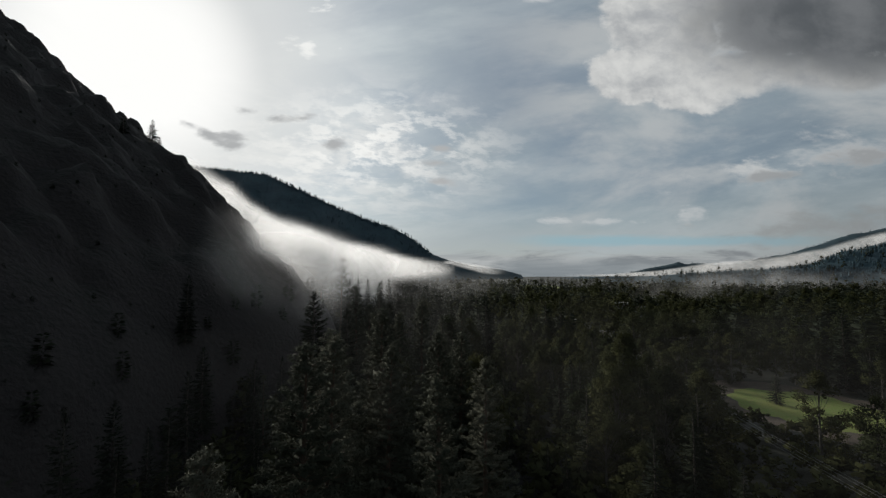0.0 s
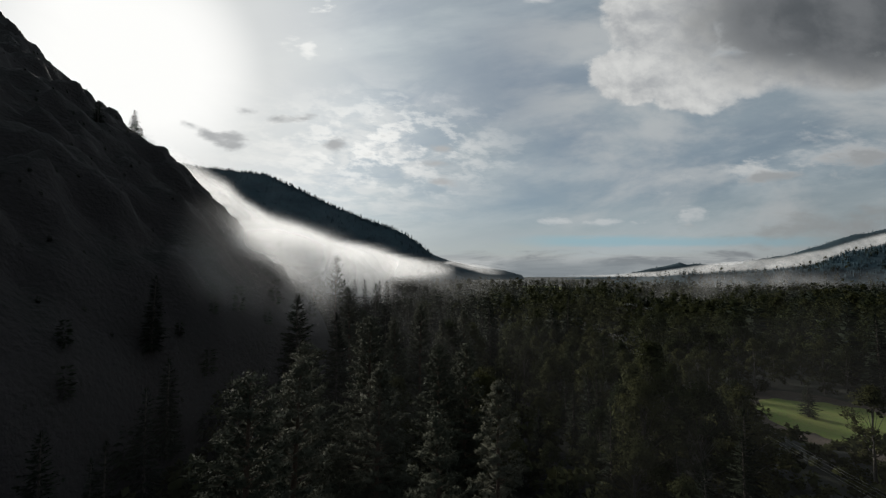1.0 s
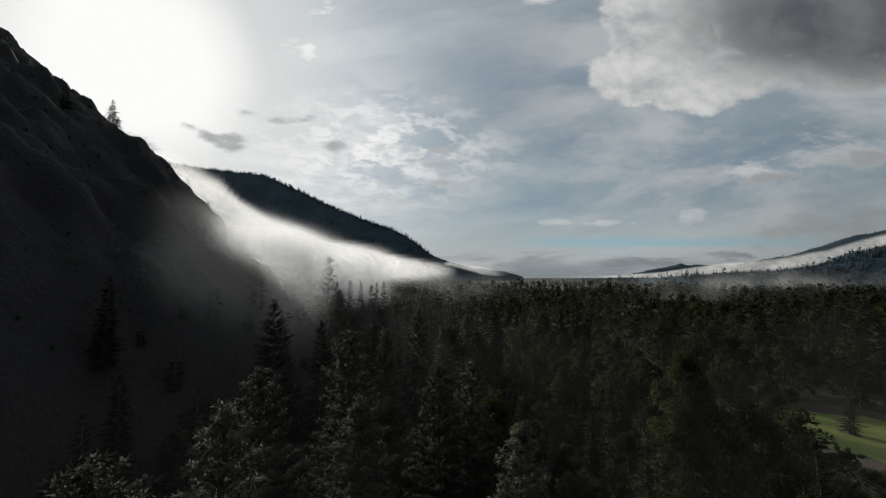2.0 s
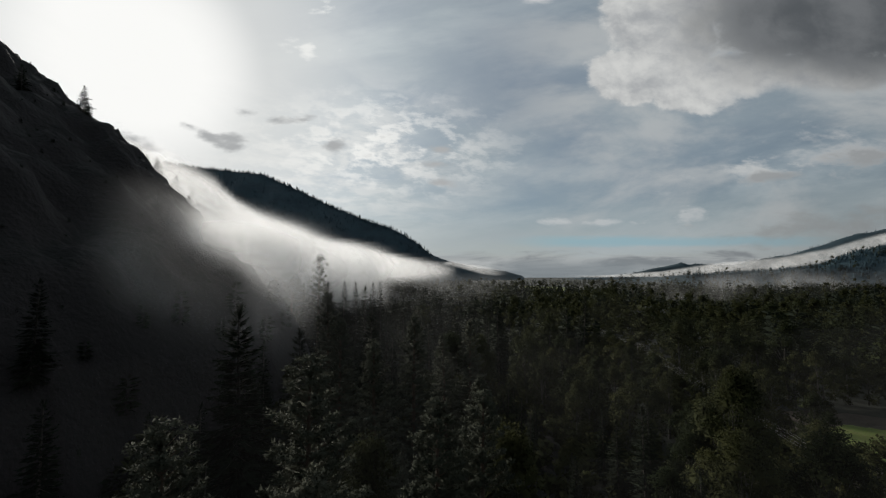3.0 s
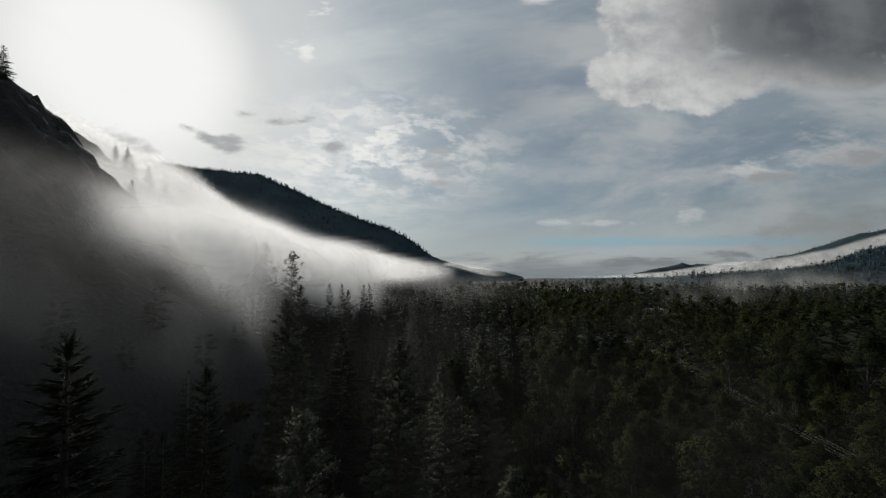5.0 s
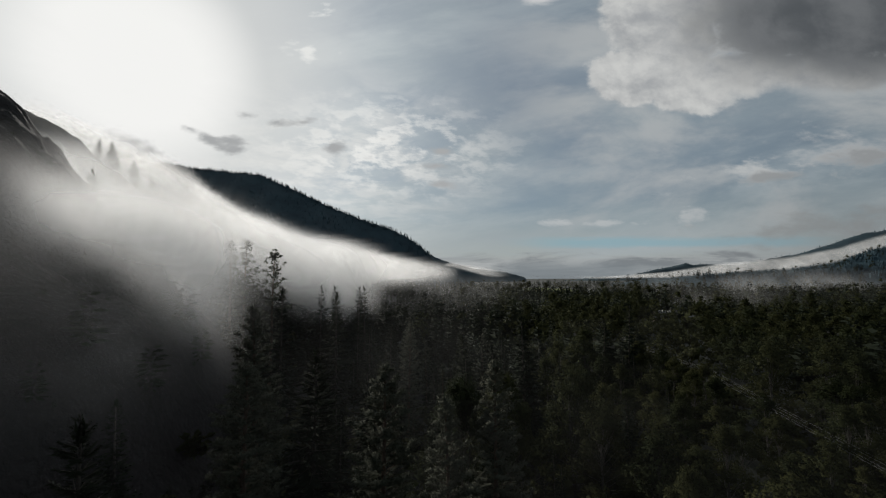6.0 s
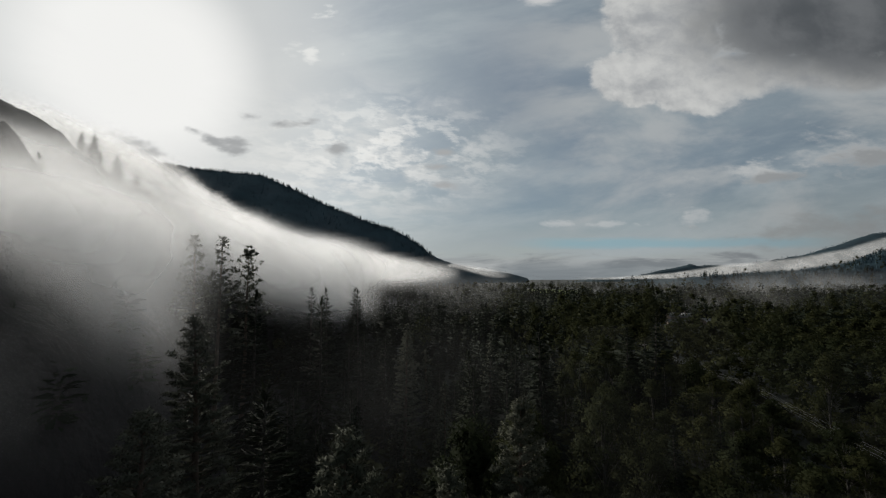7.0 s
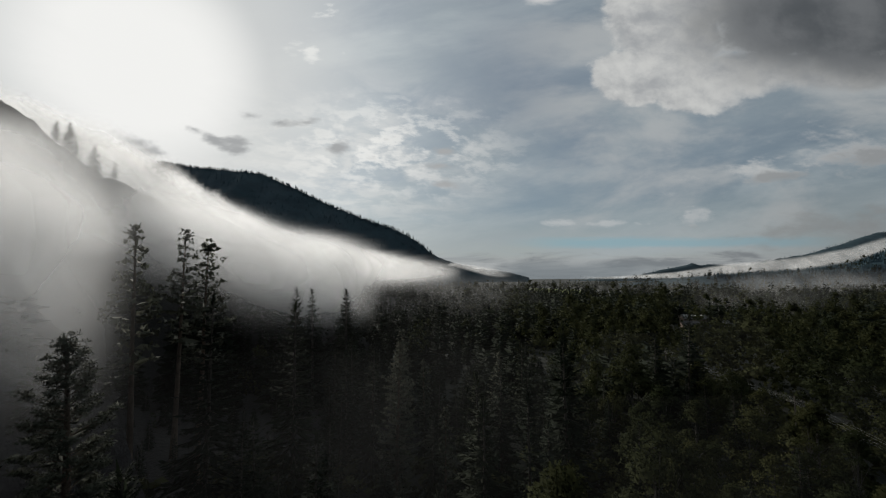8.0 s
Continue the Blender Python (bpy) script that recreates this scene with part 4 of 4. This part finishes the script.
POLE_WOOD = plain("weathered_pole", (0.13, 0.11, 0.09), 0.85)
WIRE = plain("aluminium_wire", (0.24, 0.24, 0.235), 0.6, 0.5)
PORCELAIN = plain("insulator_glaze", (0.35, 0.33, 0.30), 0.3)
ROOF_PALE = plain("pale_roof", (0.20, 0.19, 0.175), 0.6)
ROOF_DARK = plain("dark_roof", (0.10, 0.09, 0.085), 0.7)
SIDING = plain("pale_siding", (0.16, 0.12, 0.095), 0.7)
WINDOW = plain("window_glass", (0.03, 0.035, 0.04), 0.08)
WHITE_TRIM = plain("white_paint", (0.78, 0.78, 0.76), 0.5)


def part(name, shape, mat, parent, label=""):
    v, f = shape
    ob = new(name, array_mesh(name, v, f, mat))
    ob.parent = parent
    return tagged(ob, label)


def box(x0, x1, y0, y1, z0, z1, lip=0.0):
    """A box whose upper edges are drawn in by lip."""
    v = [(x0, y0, z0), (x1, y0, z0), (x1, y1, z0), (x0, y1, z0), (x0 + lip, y0 + lip, z1), (x1 - lip, y0 + lip, z1), (x1 - lip, y1 - lip, z1), (x0 + lip, y1 - lip, z1)]
    f = [(0, 3, 2), (0, 2, 1), (4, 5, 6), (4, 6, 7), (0, 1, 5), (0, 5, 4), (1, 2, 6), (1, 6, 5), (2, 3, 7), (2, 7, 6), (3, 0, 4), (3, 4, 7)]
    return np.array(v, float), np.array(f)


def power_pole():
    base = tagged(new("power_pole"), "weathered wooden power pole with a crossarm", "power pole", "poles of the power line")
    part("pole", rods([[0, 0, -1.0], [0, 0, 5.5]], [[0, 0, 5.5], [0, 0, 11.8]], [0.19, 0.165], [0.165, 0.12], 9), POLE_WOOD, base)
    part("crossarm", box(-1.5, 1.5, 0.12, 0.25, 10.55, 10.70, 0.01), POLE_WOOD, base)
    for side in (-1, 1):
        part("brace", rods([[0.05 * side, 0.14, 9.7]], [[0.8 * side, 0.16, 10.58]], [0.03], [0.03], 5), POLE_WOOD, base)
    for x in (-1.4, -0.6, 0.6, 1.4):
        part("insulator", rods([[x, 0.18, 10.70], [x, 0.18, 10.78]], [[x, 0.18, 10.78], [x, 0.18, 10.92]], [0.03, 0.07], [0.07, 0.04], 8), PORCELAIN, base)
    return base


def build_line():
    first = power_pole()
    turns = []
    for k, (x, y) in enumerate(POLES):
        a, b = POLES[max(k - 1, 0)], POLES[min(k + 1, len(POLES) - 1)]
        turn = math.degrees(math.atan2(-(b[0] - a[0]), b[1] - a[1]))
        z = float(floor_height(np.array(x), np.array(y)))
        m = pose(x, y, z, 0, 0, turn)
        turns.append(m)
        if k == 0:
            first.matrix_basis = m
        else:
            copy_thing(first, m)
    for x in (-1.4, -0.6, 0.6, 1.4):
        ends = [m @ Vector((x, 0.18, 10.95)) for m in turns]
        pts = []
        for p, q in zip(ends[:-1], ends[1:]):
            sag = 0.018 * (q - p).length
            for s in np.linspace(0, 1, 13)[:-1]:
                w = p.lerp(q, float(s))
                w.z -= 4 * sag * s * (1 - s)
                pts.append(tuple(w))
        pts.append(tuple(ends[-1]))
        v, f = rods(pts[:-1], pts[1:], np.full(len(pts) - 1, 0.015), np.full(len(pts) - 1, 0.015), 5)
        tagged(new("power_wire", array_mesh("power_wire", v, f, WIRE)), "pale aluminium wire strung between wooden power poles", "wire", "wires of the power line")


build_line()


# ---- farm buildings ----
def gable(x0, x1, y0, y1, z0, z1, over, thick):
    """A pitched roof with its ridge along x, with thickness."""
    my = (y0 + y1) / 2
    out = []
    for side in (-1, 1):
        ya = my + side * ((y1 - y0) / 2 + over)
        for zt in (0, thick):
            out += [(x0 - over, ya, z0 - 0.25 + zt), (x1 + over, ya, z0 - 0.25 + zt), (x1 + over, my, z1 + zt), (x0 - over, my, z1 + zt)]
    v = np.array(out, float)
    f = []
    for b in (0, 8):
        for q in ((0, 1, 2, 3), (7, 6, 5, 4), (0, 4, 5, 1), (1, 5, 6, 2), (3, 2, 6, 7), (0, 3, 7, 4)):
            f += [(b + q[0], b + q[1], b + q[2]), (b + q[0], b + q[2], b + q[3])]
    return v, np.array(f)


def gable_wall(x0, x1, y0, y1, z0, z1, z2):
    my = (y0 + y1) / 2
    v = [(x0, y0, z0), (x1, y0, z0), (x1, y1, z0), (x0, y1, z0), (x0, y0, z1), (x1, y0, z1), (x1, y1, z1), (x0, y1, z1), (x0, my, z2), (x1, my, z2)]
    f = [(0, 1, 5), (0, 5, 4), (2, 3, 7), (2, 7, 6), (1, 2, 6), (1, 6, 5), (3, 0, 4), (3, 4, 7), (5, 6, 9), (7, 4, 8), (0, 2, 1), (0, 3, 2)]
    return np.array(v, float), np.array(f)


def house(x, y, turn, w, d, h, roof, label, dormers=0):
    base = tagged(new("house"), label, "house")
    top = h + d * 0.30
    part("wall", gable_wall(-w / 2, w / 2, -d / 2, d / 2, -0.6, h, top), SIDING, base)
    part("roof", gable(-w / 2, w / 2, -d / 2, d / 2, h, top, 0.6, 0.18), roof, base)
    part("chimney", box(w * 0.25, w * 0.25 + 0.7, 0.4, 1.1, h, top + 1.1, 0.03), POLE_WOOD, base)
    n = int(w // 3)
    for k in range(n):
        cx = -w / 2 + (k + 0.5) * w / n
        window = part("window", box(cx - 0.65, cx + 0.65, -d / 2 - 0.06, -d / 2 + 0.02, 1.0, 2.2), WHITE_TRIM, base)
        part("pane", box(cx - 0.52, cx + 0.52, -d / 2 - 0.09, -d / 2 - 0.065, 1.12, 2.08), WINDOW, window)
    for k in range(dormers):
        cx = -w / 2 + (k + 0.5) * w / dormers
        dormer = part("dormer", gable_wall(cx - 0.9, cx + 0.9, -d * 0.36, -d * 0.05, h + 0.5, h + 2.2, h + 2.4), WHITE_TRIM, base, "white dormer")
        part("pane", box(cx - 0.5, cx + 0.5, -d * 0.36 - 0.05, -d * 0.36 - 0.01, h + 1.0, h + 1.9), WINDOW, dormer)
    base.matrix_basis = pose(x, y, float(floor_height(np.array(float(x)), np.array(float(y)))), 0, 0, turn)
    return base


house(166, 366, -12, 14, 8, 4.2, ROOF_DARK, "long farmhouse with brown walls and four white dormers", 4)
house(155, 352, -14, 9, 6, 2.6, ROOF_DARK, "low brown shed before a farmhouse")
house(180, 358, 20, 8, 6, 2.8, ROOF_PALE, "small cabin with a pale metal roof")


# ---- trees and scrub on the rocks: x, y, height of the tree ----
for k, (x, y, top, wide) in enumerate(((-119.0, 157.5, 101.0, 1.4), (-103.0, 124.0, 89.5, 1.6), (-110.5, 150.0, 91.0, 1.6), (-86.0, 161.0, 64.5, 1.5), 
                                       (-176.0, 286.0, 104.0, 1.5), (-190.0, 287.0, 116.0, 1.5), (-198.0, 288.0, 118.0, 1.5),
                                       (-184.0, 285.0, 106.0, 1.5), (-166.0, 287.0, 96.0, 1.5))):
    z = float(land(x, y)) - 0.4
    plant("fir", x, y, max(top, z + 5), 0.3, 900 + k, wide, z)


# ---- fog: layers of thin mist, one behind the other ----
def haze_slice(y0, gap, x0, x1, z0, z1, dx, dz, amount, seed):
    """One curtain of mist across the valley; amount(x, y, z) is its density to the metre."""
    gx, gz = np.meshgrid(np.arange(x0, x1 + dx, dx), np.arange(z0, z1 + dz, dz))
    gy = y0 + 0.35 * gap * fbm(30 + gap, 2, seed, gx, gz)
    dens = 1 - np.exp(-np.maximum(amount(gx, gy, gz), 0) * gap)
    dens[[0, -1]] = 0
    dens[:, [0, -1]] = 0
    v = np.stack([gx, gy, gz], -1).reshape(-1, 3)
    n = gx.shape[1]
    i = np.arange(gx.shape[0] - 1)[:, None] * n + np.arange(n - 1)
    f = np.stack([i, i + 1, i + n + 1, i + n], -1).reshape(-1, 4)
    keep = dens.ravel()[f].max(1) > 0.002
    f = f[keep]
    used, back = np.unique(f, return_inverse=True)
    return v[used], back.reshape(f.shape), dens.ravel()[used]


def fog_object(name, label, slices, mat=FOG):
    vs, fs, ds, base = [], [], [], 0
    for v, f, d in slices:
        if len(f):
            vs.append(v), fs.append(f + base), ds.append(d)
            base += len(v)
    me = array_mesh(name, np.concatenate(vs), np.concatenate(fs), mat, True)
    me.attributes.new("mistiness", "FLOAT", "POINT").data.foreach_set("value", np.concatenate(ds).astype(np.float32))
    return tagged(new(name, me), label, "fog", kind="stuff")


def stream(size, octaves, seed, x, y, z):
    """Noise drawn out along the fall of the slopes."""
    return fbm(size, octaves, seed, (0.80 * x - 0.60 * z) * 0.32, y * 0.6, 0.60 * x + 0.80 * z)


def low_side(x, y):
    """Height, over the flight's level, to which the fog reaches at the foot of the mountain."""
    return np.interp(-x / y, (0, 0.121, 0.323, 0.438, 0.51, 0.568, 0.676, 0.9, 1.3), (0.03, 0.062, 0.105, 0.148, 0.199, 0.264, 0.33, 0.45, 0.6)) * y


def lit_part(x, y, z):
    """How far a place lies above the slanting lower edge of the bright fog between the spurs."""
    back = np.maximum(y - 96, 6)
    edge = np.interp(-x / back, (0.3, 0.41, 0.61, 0.84, 1.13), (-0.10, -0.05, 0.07, 0.17, 0.27))
    return np.maximum(ramp((z - 38) / back, edge - 0.19, edge + 0.03), ramp(y, 112, 98))


def side_fog(x, y, z):
    """Fog lying along the mountain side behind the spur."""
    ground = land(x, y)
    h, u = z - ground, x / y
    lump = 0.75 + 0.75 * stream(26, 4, 95, x, y, z)
    # behind: a long bank whose top slopes down the valley
    sky = 38 + y * np.interp(u, (-1.2, -0.8, -0.553, -0.496, -0.41, -0.32, -0.207, -0.063, 0.05), (0.46, 0.36, 0.24, 0.184, 0.131, 0.097, 0.070, 0.043, 0.02)) * (1 + 0.10 * fbm(80, 3, 91, x, y)) * (1 - 0.14 * ramp(y, 300, 650))
    deep = np.maximum(sky - ground, 8)
    lifted = np.maximum(ramp(z, 26, 45), ramp(u, -0.28, -0.45) * ramp(z, 10, 30))
    bank = 0.016 * lifted * ramp(u, 0.05, -0.24) * ramp(z, 0.98 * sky, 0.98 * sky - 0.17 * deep) * ramp(y, 230, 330)
    # between the spurs
    top = 30 + 12 * fbm(50, 3, 93, x, y)
    high_side = np.interp(-x / (y - 96), (0.2, 0.41, 0.51, 0.64, 0.726, 0.9, 1.13, 1.4), (0.09, 0.128, 0.164, 0.23, 0.316, 0.38, 0.43, 0.5)) * (y - 96)
    crown = 38 + np.minimum(low_side(x, y), high_side) * (1 + 0.06 * fbm(30, 3, 92, x, y))
    far_in = 33 * ramp(-x / np.maximum(y - 96, 6), 0.92, 0.74)
    roof = np.maximum(ramp(z, 16, 41), ramp(y, 200, 280) * ramp(z, 12, 30)) * ramp(z, crown + 2, crown - 0.22 * np.maximum(crown - 30, 10))
    near = (0.018 + 0.030 * ramp(y, 180, 210)) * roof * ramp(x, -30, -62) * ramp(h, top + 22 + far_in, top * 0.4 + 0.6 * far_in) * ramp(y, 148, 180) * ramp(y, 340, 250) * (0.02 + 0.98 * lit_part(x, y, z))
    return (bank + near) * np.clip(lump, 0.12, 2) * ramp(h, 0.5, 7)


def wisp_fog(x, y, z):
    """Thin shaded mist drifting in front of the rocks."""
    h = z - land(x, y)
    lump = np.clip(0.55 + 1.2 * stream(20, 4, 97, x, y, z), 0, 2)
    cling = ramp(h, 0, 9) * ramp(h, 60, 22)
    crown = 38 + low_side(x, y)
    zone = ramp(z, 19, 41) * ramp(z, 57, 42) * ramp(x, -20, -38) * ramp(-x / y, 0.66, 0.49) * ramp(y, 86, 116) * ramp(y, 180, 160)
    zone = zone * np.maximum(ramp(x + 0.84 * (y - 94), 4, -9), ramp(y, 116, 99)) * ramp(z, crown + 2, crown - 9)
    return 0.2 * cling * zone * lump * np.maximum(lit_part(x, y, z), 0.08 + 0.40 * ramp(y, 146, 134))


def floor_mist(x, y, z):
    lump = np.clip(0.30 + 1.5 * fbm(140, 4, 99, x, y, 2 * z), 0, 2.5)
    east = ramp(x / y, 0.45, 0.9) * ramp(y, 330, 520) * np.clip(0.6 + fbm(120, 3, 107, x, y, z), 0, 2)
    return (0.00022 * ramp(y, 250, 450) + 0.00055 * east + 0.00004) * lump * ramp(z, 44 + 12 * east, 14)


# faint mist among the trees, added mostly to raise the black level like lens flare
def black_lift_mist(x, y, z):
    lump = np.clip(0.8 + 0.5 * fbm(50, 3, 103, x, y, z), 0.3, 2)
    return 0.0006 * lump * ramp(z, 35, 20) * (0.26 + 0.5 * ramp(x, 14, -16) * ramp(y, 92, 120) + 0.6 * ramp(x, -2, -35) * ramp(y, 150, 70))


def low_band(x, y, z):
    """The white strip of fog under the eastern hills, and its thin end at the valley's mouth."""
    u = x / y
    mid = 38 + y * np.interp(u, (0.02, 0.12, 0.37, 0.55, 0.70, 0.85, 0.975, 1.05, 1.13, 1.4), (0.026, 0.005, -0.008, -0.002, 0.014, 0.025, 0.045, 0.068, 0.09, 0.15))
    half = y * np.interp(u, (0.0, 0.10, 0.25, 0.37, 0.55, 0.7, 0.85, 1.0, 1.2), (0.006, 0.007, 0.002, 0.003, 0.006, 0.010, 0.012, 0.014, 0.016)) * (1 + 0.35 * fbm(260, 3, 101, x, z * 0))
    return 0.0026 * np.maximum(ramp(u, 0.30, 0.42), ramp(u, 0.17, 0.08)) * ramp(np.abs(z - mid), half * 1.2, half * 0.6)


def build_fog():
    cuts = np.arange(76.5, 174, 4.4)
    fog_object("mist_wisps", "thin grey mist drifting before shaded rock", [haze_slice(y, 4.4, -130, 0, 0, 80, 2.4, 2.4, wisp_fog, 200 + k) for k, y in enumerate(cuts)], MIST)
    cuts = [158, 166, 175, 185, 196, 208, 221, 235, 250, 268, 288, 312, 340, 372, 410, 455, 510, 580, 660, 760, 880, 1030, 1220]
    slices = []
    for k, y in enumerate(cuts):
        gap = (cuts[min(k + 1, len(cuts) - 1)] - cuts[max(k - 1, 0)]) / 2
        slices.append(haze_slice(y, gap, -1.35 * y, 20, 0, 0.62 * y, max(2.8, y / 76), max(2.2, y / 112), side_fog, 230 + k))
    fog_object("fog_bank", "bright white fog lying along the wooded valley side", slices)
    slices = [haze_slice(y, 20, -110, 150, 0, 37, 6, 4, black_lift_mist, 300 + k) for k, y in enumerate((20, 41, 62, 83, 104, 130, 156))]
    fog_object("black_lift_mist", "faint mist between the trees, added to lift the blacks", slices)
    slices = [haze_slice(y, 110, -0.2 * y, 1.35 * y, 0, 84, y / 60, 4, floor_mist, 260 + k) for k, y in enumerate((220, 300, 370, 450, 550, 660, 770, 900, 1040))]
    fog_object("valley_haze", "faint blue-grey haze over the forest", slices)
    slices = [haze_slice(y, 60, 0.0 * y, 1.5 * y, 0, 0.3 * y, 20, 3.5, low_band, 280 + k) for k, y in enumerate((1900, 1960, 2020, 2080))]
    fog_object("fog_strip", "flat white strip of fog beneath distant hills", slices)


build_fog()
